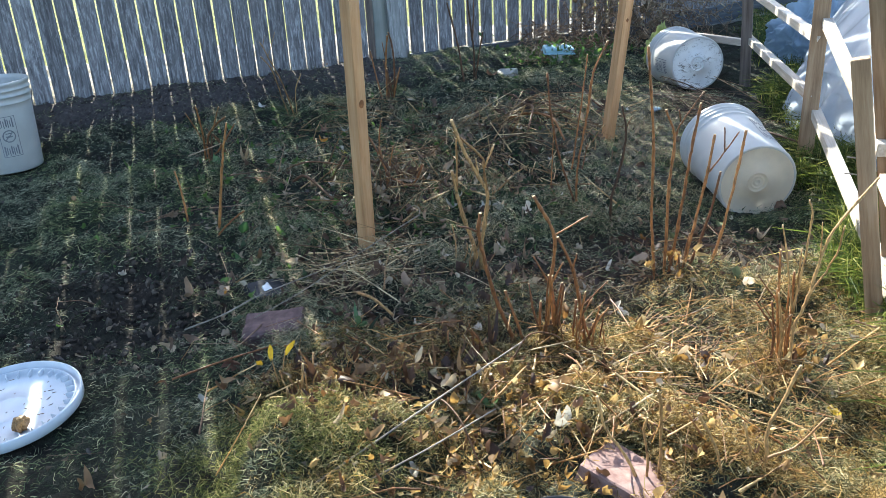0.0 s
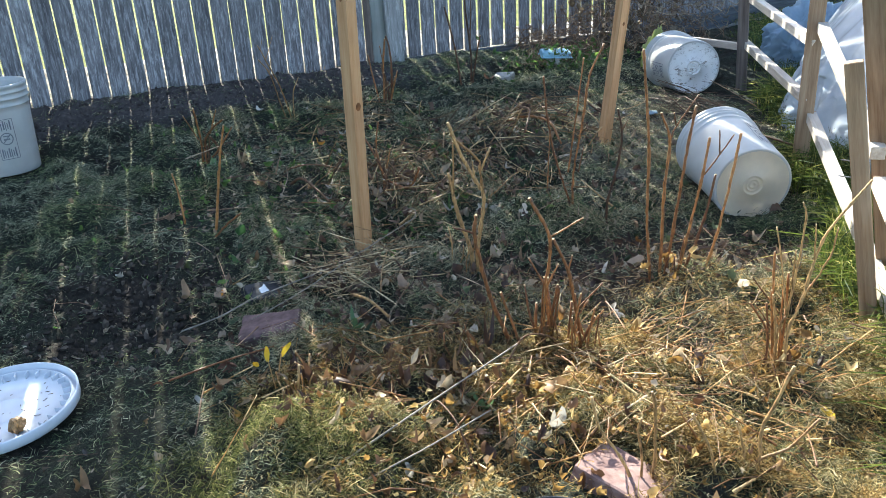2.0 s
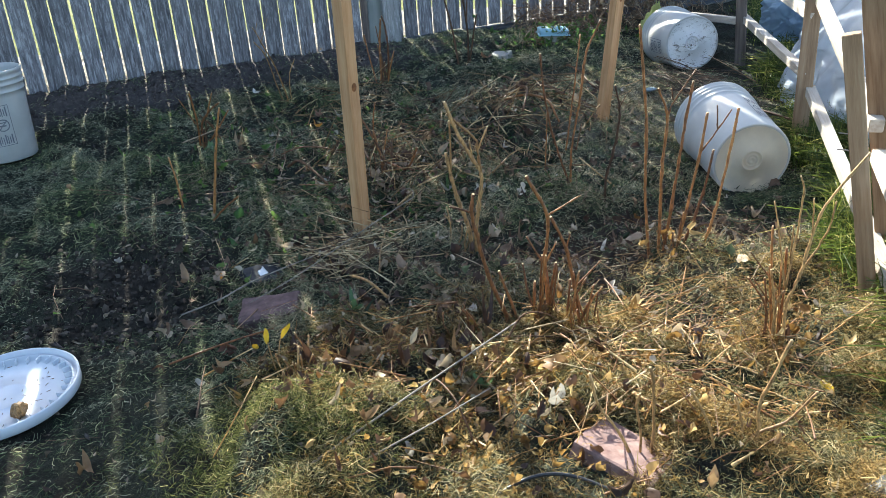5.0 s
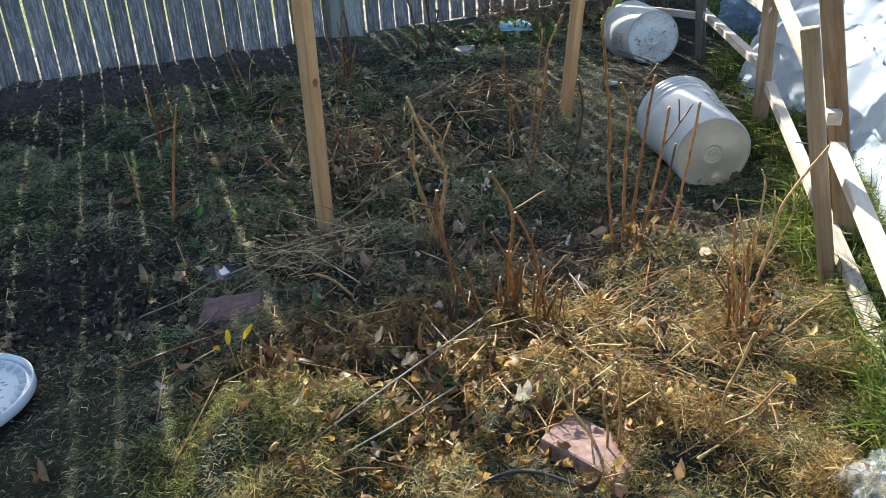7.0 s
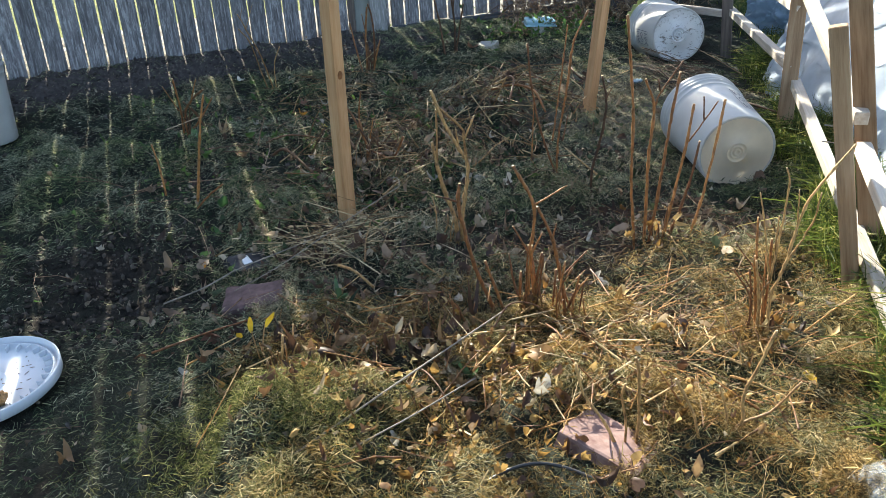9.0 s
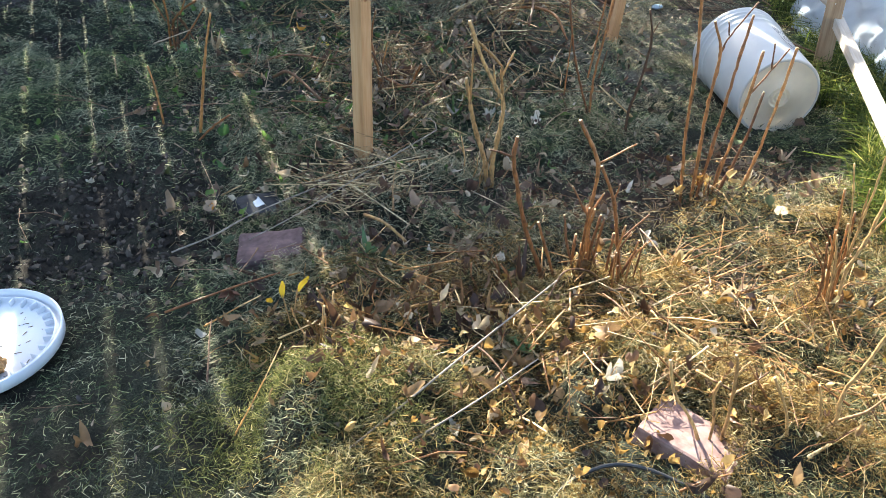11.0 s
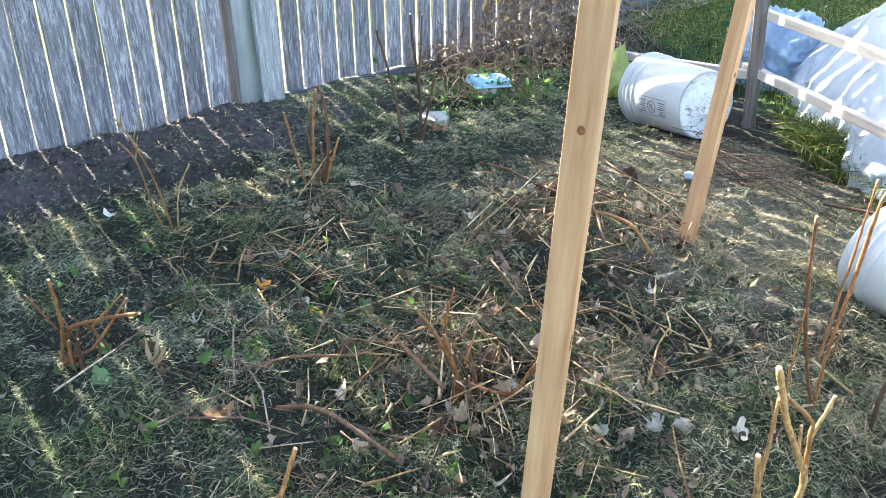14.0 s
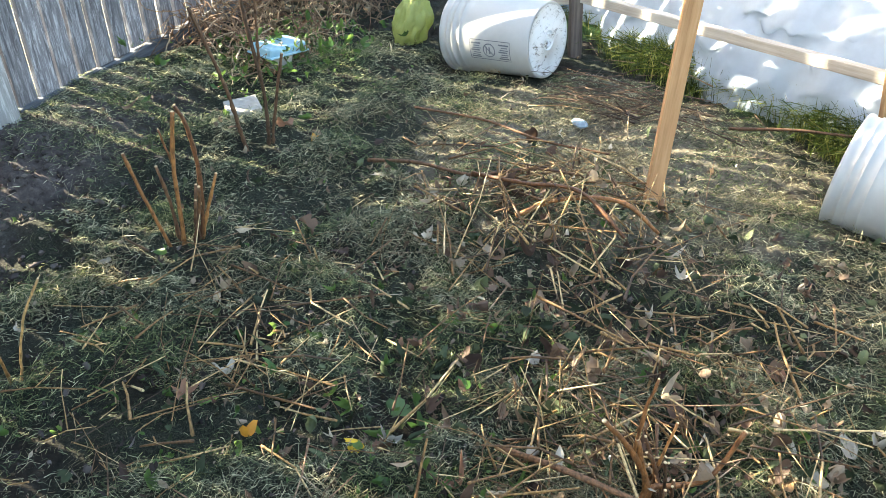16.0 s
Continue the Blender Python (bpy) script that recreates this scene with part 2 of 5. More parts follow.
M_WEED = islands("weed_leaves", ((0.0, (0.05, 0.11, 0.03)), (1.0, (0.14, 0.22, 0.05))), 0.5, 0.4, 0.4, 30)
M_LEAF = islands("dead_leaves", ((0.0, (0.04, 0.022, 0.015)), (0.35, (0.115, 0.058, 0.030)), (0.6, (0.21, 0.118, 0.055)), (0.8, (0.32, 0.205, 0.10)), (0.95, (0.52, 0.44, 0.31)), (1.0, (0.52, 0.35, 0.08))), 0.55, 0.24, 0.4, 50)
M_LEAF_DULL = islands("dull_dead_leaves", ((0.0, (0.045, 0.028, 0.022)), (0.4, (0.13, 0.078, 0.052)), (0.7, (0.25, 0.175, 0.115)), (0.92, (0.42, 0.34, 0.24)), (1.0, (0.62, 0.57, 0.48))), 0.65, 0.2, 0.35, 50)
M_LEAF_ROT = islands("rotting_leaves", ((0.0, (0.020, 0.028, 0.014)), (0.6, (0.062, 0.082, 0.042)), (1.0, (0.13, 0.15, 0.075))), 0.7, 0.15, 0.2, 50)
M_LEAF_TAN = islands("golden_dry_leaves", ((0.0, (0.12, 0.06, 0.02)), (0.6, (0.32, 0.19, 0.055)), (1.0, (0.62, 0.47, 0.22))), 0.6, 0.4, 0.3, 50)
M_LEAF_GOLD = islands("golden_leaf", ((0.0, (0.62, 0.40, 0.03)), (1.0, (0.75, 0.56, 0.06))), 0.5, 0.4, 0.3, 50)
M_LEAF_PALE = islands("pale_leaf", ((0.0, (0.34, 0.31, 0.26)), (1.0, (0.52, 0.49, 0.42))), 0.6, 0.25, 0.3, 50)
M_LEAF_RED = islands("russet_leaf", ((0.0, (0.17, 0.085, 0.06)), (1.0, (0.28, 0.15, 0.095))), 0.6, 0.25, 0.3, 50)
M_LEAF_GREEN = islands("green_leaf", ((0.0, (0.07, 0.13, 0.06)), (1.0, (0.16, 0.25, 0.10))), 0.5, 0.3, 0.3, 50)
M_LEAF_ORANGE = islands("orange_leaf", ((0.0, (0.55, 0.22, 0.02)), (1.0, (0.65, 0.32, 0.05))), 0.5, 0.3, 0.3, 50)
M_STONE_BITS = islands("soil_clods", ((0.0, (0.035, 0.029, 0.027)), (0.7, (0.085, 0.070, 0.064)), (1.0, (0.15, 0.130, 0.116))), 0.95, 0.0, 0.1, 50)
M_CLOD_DARK = islands("dark_soil_clods", ((0.0, (0.018, 0.015, 0.013)), (0.7, (0.050, 0.042, 0.035)), (1.0, (0.115, 0.095, 0.076))), 0.95, 0.0, 0.1, 50)
M_OLD_POST = wood("smooth_old_post", (0.17, 0.18, 0.17), (0.22, 0.23, 0.215), (0.28, 0.285, 0.27), "Z", 0.85, 30)
M_BROWN_STRIP = wood("brown_strip", (0.075, 0.058, 0.05), (0.15, 0.12, 0.105), (0.24, 0.20, 0.175), "Z", 0.9, 60)
M_LEAF_GREY = islands("grey_dead_leaves", ((0.0, (0.10, 0.075, 0.05)), (0.6, (0.22, 0.17, 0.12)), (1.0, (0.36, 0.30, 0.22))), 0.8, 0.2, 0.2, 50)
M_HOSE = rough_stuff("black_hose", (0.015, 0.015, 0.016), (0.03, 0.03, 0.03), 30, 0.4, 0.1, 0.5)
M_CANE = rough_stuff("grey_cane", (0.17, 0.145, 0.12), (0.32, 0.28, 0.235), 60, 0.6, 0.3)


FENCE_X, FENCE_Y, FENCE_SLOPE = 0.45, 4.735, 0.24   # the plank fence passes here and slants away


def ground_material():
    m, n, l, b = shader("garden_ground", 0.95, 0.15)
    fine = noise_node(n, l, 55.0, 9.0, rough=0.7)
    mid = noise_node(n, l, 7.0, 6.0)
    big = noise_node(n, l, 1.6, 3.0)
    soil = ramp(n, ((0.3, (0.010, 0.009, 0.007)), (0.55, (0.026, 0.022, 0.017)), (0.8, (0.07, 0.058, 0.044))))
    l.new(fine.outputs["Fac"], soil.inputs["Fac"])
    thatch = ramp(n, ((0.32, (0.006, 0.007, 0.005)), (0.48, (0.022, 0.025, 0.017)), (0.62, (0.06, 0.063, 0.044)), (0.76, (0.19, 0.185, 0.13))))
    fibre = noise_node(n, l, 330.0, 5.0, rough=0.7)
    l.new(fibre.outputs["Fac"], thatch.inputs["Fac"])
    tm = ramp(n, ((0.37, (0, 0, 0)), (0.52, (1, 1, 1))))
    l.new(mid.outputs["Fac"], tm.inputs["Fac"])
    col = mix(n, l, tm.outputs["Color"], soil.outputs["Color"], thatch.outputs["Color"])
    # dusty tan soil towards the buckets, and a patch of freshly dug dark soil
    co = n.new("ShaderNodeTexCoord")
    for place, size, stops in (((0.80, 1.92, 0.0), 0.56, ((0.3, (0.020, 0.015, 0.011)), (0.55, (0.055, 0.041, 0.030)), (0.8, (0.13, 0.10, 0.075)))),
                               ((1.50, 3.25, 0.0), 0.82, ((0.3, (0.065, 0.056, 0.042)), (0.55, (0.15, 0.132, 0.098)), (0.8, (0.28, 0.25, 0.19)))),
                               ((1.22, 2.00, 0.0), 0.46, ((0.3, (0.030, 0.022, 0.016)), (0.55, (0.075, 0.055, 0.040)), (0.8, (0.16, 0.125, 0.095)))),
                               ((-0.52, 2.22, 0.0), 0.42, ((0.3, (0.010, 0.009, 0.007)), (0.55, (0.028, 0.023, 0.019)), (0.8, (0.07, 0.056, 0.045))))):
        away = n.new("ShaderNodeVectorMath")
        away.operation = "DISTANCE"
        l.new(co.outputs["Object"], away.inputs[0])
        away.inputs[1].default_value = place
        wob = n.new("ShaderNodeMath")
        wob.operation = "MULTIPLY_ADD"
        l.new(mid.outputs["Fac"], wob.inputs[0])
        wob.inputs[1].default_value = 0.7
        l.new(away.outputs["Value"], wob.inputs[2])
        k = ramp(n, ((size, (1, 1, 1)), (size + 0.22, (0, 0, 0))))
        l.new(wob.outputs[0], k.inputs["Fac"])
        tone = ramp(n, stops)
        l.new(fine.outputs["Fac"], tone.inputs["Fac"])
        col = mix(n, l, k.outputs["Color"], col, tone.outputs["Color"])
    # lawn on the far side of the line x = 0.6 + 0.49 y
    xyz = n.new("ShaderNodeSeparateXYZ")
    l.new(co.outputs["Object"], xyz.inputs[0])

    def math_node(op, a, c, add=None):
        k = n.new("ShaderNodeMath")
        k.operation = op
        for i, v in enumerate((a, c) if add is None else (a, c, add)):
            if hasattr(v, "is_linked"):
                l.new(v, k.inputs[i])
            else:
                k.inputs[i].default_value = v
        return k.outputs[0]
    d = math_node("MULTIPLY_ADD", xyz.outputs["Y"], -0.49, xyz.outputs["X"])
    d = math_node("ADD", d, math_node("MULTIPLY_ADD", mid.outputs["Fac"], 0.5, -0.85))
    lm = ramp(n, ((0.0, (0, 0, 0)), (0.12, (1, 1, 1))))
    l.new(d, lm.inputs["Fac"])
    lawn = ramp(n, ((0.3, (0.02, 0.04, 0.012)), (0.7, (0.06, 0.11, 0.03))))
    l.new(fine.outputs["Fac"], lawn.inputs["Fac"])
    col = mix(n, l, lm.outputs["Color"], col, lawn.outputs["Color"])
    # bare brown bank along the slanting fence, pale dry ground and sunny meadow beyond it
    reach = math_node("MULTIPLY_ADD", xyz.outputs["X"], -FENCE_SLOPE, xyz.outputs["Y"])
    e = math_node("ADD", reach, math_node("MULTIPLY_ADD", big.outputs["Fac"], 0.6, -4.42))
    em = ramp(n, ((0.0, (0, 0, 0)), (0.22, (1, 1, 1))))
    l.new(e, em.inputs["Fac"])
    far = math_node("LESS_THAN", xyz.outputs["X"], 1.2)
    bare = ramp(n, ((0.3, (0.040, 0.033, 0.031)), (0.55, (0.085, 0.071, 0.066)), (0.75, (0.165, 0.142, 0.128))))
    l.new(fine.outputs["Fac"], bare.inputs["Fac"])
    col = mix(n, l, math_node("MULTIPLY", em.outputs["Color"], far), col, bare.outputs["Color"])
    dry = ramp(n, ((0.3, (0.12, 0.11, 0.09)), (0.7, (0.34, 0.32, 0.28))))
    l.new(mid.outputs["Fac"], dry.inputs["Fac"])
    col = mix(n, l, math_node("GREATER_THAN", reach, 4.72), col, dry.outputs["Color"])
    meadow = ramp(n, ((0.3, (0.05, 0.07, 0.014)), (0.7, (0.14, 0.15, 0.03))))
    l.new(mid.outputs["Fac"], meadow.inputs["Fac"])
    col = mix(n, l, math_node("GREATER_THAN", math_node("MULTIPLY_ADD", mid.outputs["Fac"], 0.5, reach), 6.1), col, meadow.outputs["Color"])
    l.new(col, b.inputs["Base Color"])
    bump(n, l, b, fine.outputs["Fac"], 0.9, 0.012)
    return m


M_GROUND = ground_material()


# ---------------------------------------------------------------- mesh helpers
def to_mesh(name, verts, faces, smooth=False):
    me = bpy.data.meshes.new(name)
    me.from_pydata([tuple(v) for v in verts], [], [tuple(f) for f in faces])
    if smooth:
        me.polygons.foreach_set("use_smooth", [True] * len(me.polygons))
    me.update()
    return me


def quads_mesh(name, verts, quads, smooth=False):
    """A mesh from an (n, 3) array and an (m, 4) array."""
    me = bpy.data.meshes.new(name)
    me.vertices.add(len(verts))
    me.vertices.foreach_set("co", np.ascontiguousarray(verts, dtype=np.float32).ravel())
    me.loops.add(quads.size)
    me.loops.foreach_set("vertex_index", np.ascontiguousarray(quads, dtype=np.int32).ravel())
    me.polygons.add(len(quads))
    me.polygons.foreach_set("loop_start", np.arange(0, quads.size, 4, dtype=np.int32))
    me.polygons.foreach_set("loop_total", np.full(len(quads), 4, dtype=np.int32))
    if smooth:
        me.polygons.foreach_set("use_smooth", np.ones(len(quads), dtype=bool))
    me.update(calc_edges=True)
    me.validate()
    return me


def bm_mesh(name, bm, smooth=False):
    me = bpy.data.meshes.new(name)
    bm.to_mesh(me)
    bm.free()
    if smooth:
        me.polygons.foreach_set("use_smooth", [True] * len(me.polygons))
    return me


def part(name, me, material, parent=None, label="", m=None):
    """One mesh object, under a thing or under a part."""
    if isinstance(me, bmesh.types.BMesh):
        me = bm_mesh(name, me)
    if not me.materials:
        me.materials.append(material)
    ob = new(name, me)
    if m is not None:
        ob.matrix_basis = m
    if parent is not None:
        ob.parent = parent
    if label:
        ob["label"] = label
    return ob


def empty(name, m):
    ob = new(name)
    ob.empty_display_size = 0.05
    ob.matrix_basis = m
    return ob


def box(sx, sy, sz, bevel=0.003, seg=2, jitter=0.0, rng=None, cuts=0):
    """A bevelled block from z 0 up, centred in x and y."""
    bm = bmesh.new()
    bmesh.ops.create_cube(bm, size=1.0)
    for v in bm.verts:
        v.co = Vector((v.co.x * sx, v.co.y * sy, (v.co.z + 0.5) * sz))
    if cuts:
        bmesh.ops.subdivide_edges(bm, edges=bm.edges[:], cuts=cuts, use_grid_fill=True)
    if bevel:
        sharp = [e for e in bm.edges if len(e.link_faces) == 2 and e.calc_face_angle(0) > 0.5]
        bmesh.ops.bevel(bm, geom=sharp, offset=bevel, segments=seg, affect="EDGES", profile=0.6)
    if jitter:
        for v in bm.verts:
            p = v.co * 22.0
            v.co += Vector((noise.noise(p), noise.noise(p + Vector((9, 0, 0))), noise.noise(p + Vector((0, 7, 0))))) * jitter
    return bm


def lathe(profile, steps=48):
    """A surface of revolution about z: profile of (radius, z)."""
    verts, faces = [], []
    for r, z in profile:
        for i in range(steps):
            a = 2 * math.pi * i / steps
            verts.append((r * math.cos(a), r * math.sin(a), z))
    for k in range(len(profile) - 1):
        for i in range(steps):
            j = (i + 1) % steps
            faces.append((k * steps + i, k * steps + j, (k + 1) * steps + j, (k + 1) * steps + i))
    return verts, faces


def smooth_line(pts, n):
    """Catmull-Rom through the points."""
    p = np.array(pts, float)
    if len(p) == 2:
        return p[0] + (p[1] - p[0]) * np.linspace(0, 1, n)[:, None]
    q = np.vstack([2 * p[0] - p[1], p, 2 * p[-1] - p[-2]])
    out = []
    for t in np.linspace(0, len(p) - 1 - 1e-6, n):
        i = int(t)
        u = t - i
        a, b, c, d = q[i:i + 4]
        out.append(0.5 * (2 * b + (c - a) * u + (2 * a - 5 * b + 4 * c - d) * u * u + (3 * b - a - 3 * c + d) * u ** 3))
    return np.array(out)


def tube(pts, r0, r1, n=10, sides=6, knots=0.0, wob=0.0, seed=0, cap=True):
    """Vertices and faces of a tapering stick along a smoothed line, with swollen joints."""
    rng = np.random.default_rng(seed)
    line = smooth_line(pts, n)
    if wob:
        line = line + rng.normal(0, wob, line.shape) * np.sin(np.linspace(0, math.pi, n))[:, None]
    rad = np.linspace(r0, r1, n)
    if knots:
        rad = rad * (1 + knots * (rng.random(n) > 0.7) + rng.normal(0, 0.05, n))
    verts, faces = [], []
    tan = np.gradient(line, axis=0)
    up = np.array((0.31, 0.77, 0.55))
    for c, t, r in zip(line, tan, rad):
        t = t / (np.linalg.norm(t) + 1e-9)
        u = np.cross(t, up)
        u = u / (np.linalg.norm(u) + 1e-9)
        v = np.cross(t, u)
        for k in range(sides):
            a = 2 * math.pi * k / sides
            verts.append(c + r * (math.cos(a) * u + math.sin(a) * v))
    for i in range(n - 1):
        for k in range(sides):
            j = (k + 1) % sides
            faces.append((i * sides + k, i * sides + j, (i + 1) * sides + j, (i + 1) * sides + k))
    if cap:
        faces.append(tuple(range(sides - 1, -1, -1)))
        faces.append(tuple((n - 1) * sides + k for k in range(sides)))
    return verts, faces


def merge(pieces):
    verts, faces = [], []
    for v, f in pieces:
        o = len(verts)
        verts.extend(v)
        faces.extend(tuple(i + o for i in q) for q in f)
    return verts, faces


# ---------------------------------------------------------------- ground
def sstep(a, b, x):
    t = np.clip((x - a) / (b - a), 0, 1)
    return t * t * (3 - 2 * t)


LATTICE = np.random.default_rng(77).random((256, 256))


def lumps(x, y, size, seed=0):
    """Smooth value noise, -1 to 1."""
    u, v = x / size + 100 + seed * 17.3, y / size + 100 + seed * 9.1
    i, j = np.floor(u).astype(int), np.floor(v).astype(int)
    f, g = u - i, v - j
    f, g = f * f * (3 - 2 * f), g * g * (3 - 2 * g)
    a, b = LATTICE[i % 256, j % 256], LATTICE[(i + 1) % 256, j % 256]
    c, d = LATTICE[i % 256, (j + 1) % 256], LATTICE[(i + 1) % 256, (j + 1) % 256]
    return 2 * ((a * (1 - f) + b * f) * (1 - g) + (c * (1 - f) + d * f) * g) - 1


MOUNDS = ((-0.09, 1.29, 0.23, 0.080), (0.0, 1.46, 0.13, 0.03), (0.92, 2.42, 0.26, 0.06), (1.05, 1.85, 0.22, 0.05), (0.95, 3.22, 0.35, 0.04),
          (0.55, 1.15, 0.45, 0.03), (-0.55, 2.05, 0.30, -0.035), (1.0, 4.05, 0.2, 0.05), (0.5, 3.85, 0.25, 0.05),
          (-0.3, 3.1, 0.3, 0.03), (1.95, 3.95, 0.3, -0.035), (1.24, 4.34, 0.22, -0.03), (0.35, 2.75, 0.25, 0.03))


FLATS = ((-0.715, 1.685, 0.24), (-0.109, 1.945, 0.13), (0.515, 1.085, 0.14), (1.51, 2.40, 0.30), (2.02, 3.80, 0.30), (-1.165, 3.50, 0.25), (1.225, 4.37, 0.13), (-0.125, 2.155, 0.11))


def fence_y(x):
    return FENCE_Y + FENCE_SLOPE * (x - FENCE_X)


def gz(x, y):
    """Height of the ground."""
    x, y = np.asarray(x, float), np.asarray(y, float)
    near = sstep(9.0, 5.5, np.hypot(x - 0.6, y - 2.4))
    z = 0.16 * sstep(1.9, 4.5, y) * near
    gap = fence_y(x) - y
    z = z + 0.062 * sstep(0.50, 0.06, gap) * sstep(1.75, 1.0, x) * near
    for mx, my, s, h in MOUNDS:
        z = z + h * np.exp(-((x - mx) ** 2 + (y - my) ** 2) / (2 * (s * 0.6) ** 2))
    bank = sstep(0.85, 0.45, gap) * sstep(1.0, 0.5, x) * sstep(0.0, 0.14, gap)
    z = z + near * bank * (0.030 * lumps(x, y, 0.13, 7) + 0.022 * lumps(x, y, 0.055, 8))
    level = 0.3 + 0.7 * np.maximum(sstep(-0.42, -0.18, x), sstep(1.9, 2.3, y))
    level = level * (1 - 0.65 * sstep(0.95, 1.25, x) * sstep(2.3, 2.7, y))
    for fx, fy, fr in FLATS:
        level = level * sstep(fr * 0.5, fr, np.hypot(x - fx, y - fy))
    z = z + near * level * sstep(1.9, 1.6, y) * (0.040 * np.maximum(lumps(x, y, 0.12, 9), -0.4) + 0.018 * lumps(x, y, 0.055, 10))
    tufts = np.maximum(lumps(x, y, 0.115, 11), -0.2)
    z = z + near * level * sstep(1.7, 2.0, y) * sstep(0.15, 0.5, gap) * (1 - 0.6 * bank) * (0.044 * tufts + 0.015 * lumps(x, y, 0.052, 12))
    return z + near * (0.014 * lumps(x, y, 0.21) + 0.010 * lumps(x, y, 0.085, 1) + 0.005 * lumps(x, y, 0.037, 2))


def axis(lo, hi, step, reach):
    inner = np.arange(lo, hi + step / 2, step)
    out, d = [], step
    while sum(out) < reach:
        d *= 1.35
        out.append(d)
    s = np.cumsum(out)
    return np.concatenate([lo - s[::-1], inner, hi + s])


def build_ground():
    xs, ys = axis(-2.2, 3.2, 0.014, 900), axis(0.4, 5.35, 0.014, 900)
    gx, gy = np.meshgrid(xs, ys)
    rng = np.random.default_rng(3)
    inside = sstep(-3.0, -2.4, gx) * sstep(4.2, 3.4, gx) * sstep(-0.2, 0.3, gy) * sstep(5.9, 5.3, gy)
    z = gz(gx, gy) + inside * rng.normal(0, 0.0035, gx.shape)
    v = np.stack([gx, gy, z], -1).reshape(-1, 3)
    nx, ny = len(xs), len(ys)
    i = (np.arange(ny - 1)[:, None] * nx + np.arange(nx - 1)[None]).ravel()
    q = np.stack([i, i + 1, i + 1 + nx, i + nx], -1)
    ob = part("ground", quads_mesh("ground", v, q, True), M_GROUND)
    tagged(ob, "dark garden soil with thatch, mulch and a lawn edge", "ground", kind="structure")


build_ground()


# ---------------------------------------------------------------- plank fence
def build_fence():
    """Along its own x the fence runs from the left to the corner; 0 lies at the panel joint."""
    rng = random.Random(11)
    turn = math.degrees(math.atan(FENCE_SLOPE))
    fence = empty("plank_fence", pose(FENCE_X, FENCE_Y, 0, 0, 0, turn))
    tagged(fence, "weathered grey plank fence with narrow gaps and peeling stain", "fence", kind="structure")
    shapes, pitch = {}, 0.0945

    def picket(w, h):
        key = (round(w, 3), round(h, 2))
        if key not in shapes:
            bm = box(w, 0.016, h, 0.0015, 1)
            shapes[key] = bm_mesh("picket", bm)
            shapes[key].materials.append(M_FENCE)
        return shapes[key]

    def plank(a, gap):
        """One plank from the gap at a to the next."""
        x = a + pitch / 2
        z0 = (0.17 if x < 0.3 else 0.232) + rng.uniform(-0.008, 0.008)
        top = min(2.42, 2.06 + 0.13 * float(sstep(-0.22, -0.42, x)) + 0.6 * max(0.0, -1.05 - x)) + rng.uniform(-0.01, 0.01)
        w = round((pitch - gap) / 0.0015) * 0.0015
        h = round((top - z0) / 0.03) * 0.03
        return part("picket", picket(w, h), M_FENCE, fence, m=pose(x + rng.uniform(-0.0012, 0.0012), rng.uniform(-0.003, 0.003), z0, rng.uniform(-0.25, 0.25), rng.uniform(-0.22, 0.22), 0))
    for k in range(56):
        a = 0.046 - pitch * (k + 1)
        gap = 0.018 if k == 2 else rng.choice((0.0085, 0.010, 0.012)) if a < -0.85 else rng.choice((0.0075, 0.009, 0.0105))
        p = plank(a, gap)
        if k in (1, 3, 8, 12):
            for z, off in ((0.56 + 0.05 * k % 0.2, 0.012), (0.72, -0.02))[:1 + k % 2]:
                bm = bmesh.new()
                bmesh.ops.create_uvsphere(bm, u_segments=12, v_segments=6, radius=1)
                for v in bm.verts:
                    v.co = Vector((v.co.x * 0.015, v.co.y * 0.0015, v.co.z * 0.021))
                part("knot", bm_mesh("knot", bm, True), M_STONE, p, "dark knot", m=pose(off, -0.008, z))
    for k in range(20):
        plank(0.31 + pitch * k, rng.choice((0.0105, 0.0135, 0.016)) if k < 5 else rng.choice((0.017, 0.020, 0.023)))
    # the panel joint: a brown strip, a smooth old post set back, and a rough board leaning over it
    part("brown_strip", box(0.040, 0.016, 1.86, 0.002, 1), M_BROWN_STRIP, fence, "narrow brown strip beside the joint", m=pose(0.070, 0.002, 0.18))
    part("joint_post", box(0.100, 0.03, 1.9, 0.004, 1), M_OLD_POST, fence, "smooth pale post at the panel joint", m=pose(0.142, 0.012, 0.15))
    part("cover_board", box(0.100, 0.02, 1.83, 0.002, 1), M_COVER, fence, "pale rough board leaning on the joint", m=pose(0.222, -0.040, 0.165, -0.9, -1.0, 0))
    part("side_strip", box(0.108, 0.016, 1.86, 0.002, 1), M_FENCE, fence, m=pose(0.2485, 0.006, 0.18))
    for z in (0.80, 1.72):
        part("back_rail", box(7.5, 0.038, 0.089, 0.004, 1), M_FENCE_X, fence, m=pose(-1.6, 0.029, z))
    for x in (-4.7, -2.4, 2.14):
        part("fence_post", box(0.09, 0.09, 1.95 if x > -0.5 else 2.35, 0.004, 1), M_FENCE, fence, m=pose(x, 0.095, 0.0))
    part("kick_board", box(1.90, 0.030, 0.15, 0.006, 2, 0.003), M_FENCE_X, fence, "dark blue-grey kick board under the pickets", m=pose(1.25, -0.006, 0.082))

    # the next run leaves the corner at a slant, across the lawn
    run = empty("plank_fence", pose(2.56, fence_y(2.56) + 0.03, 0, 0, 0, 26))
    tagged(run, "weathered grey plank fence beside the lawn", "fence", kind="structure")
    for i in range(60):
        x = 0.05 + i * 0.0872
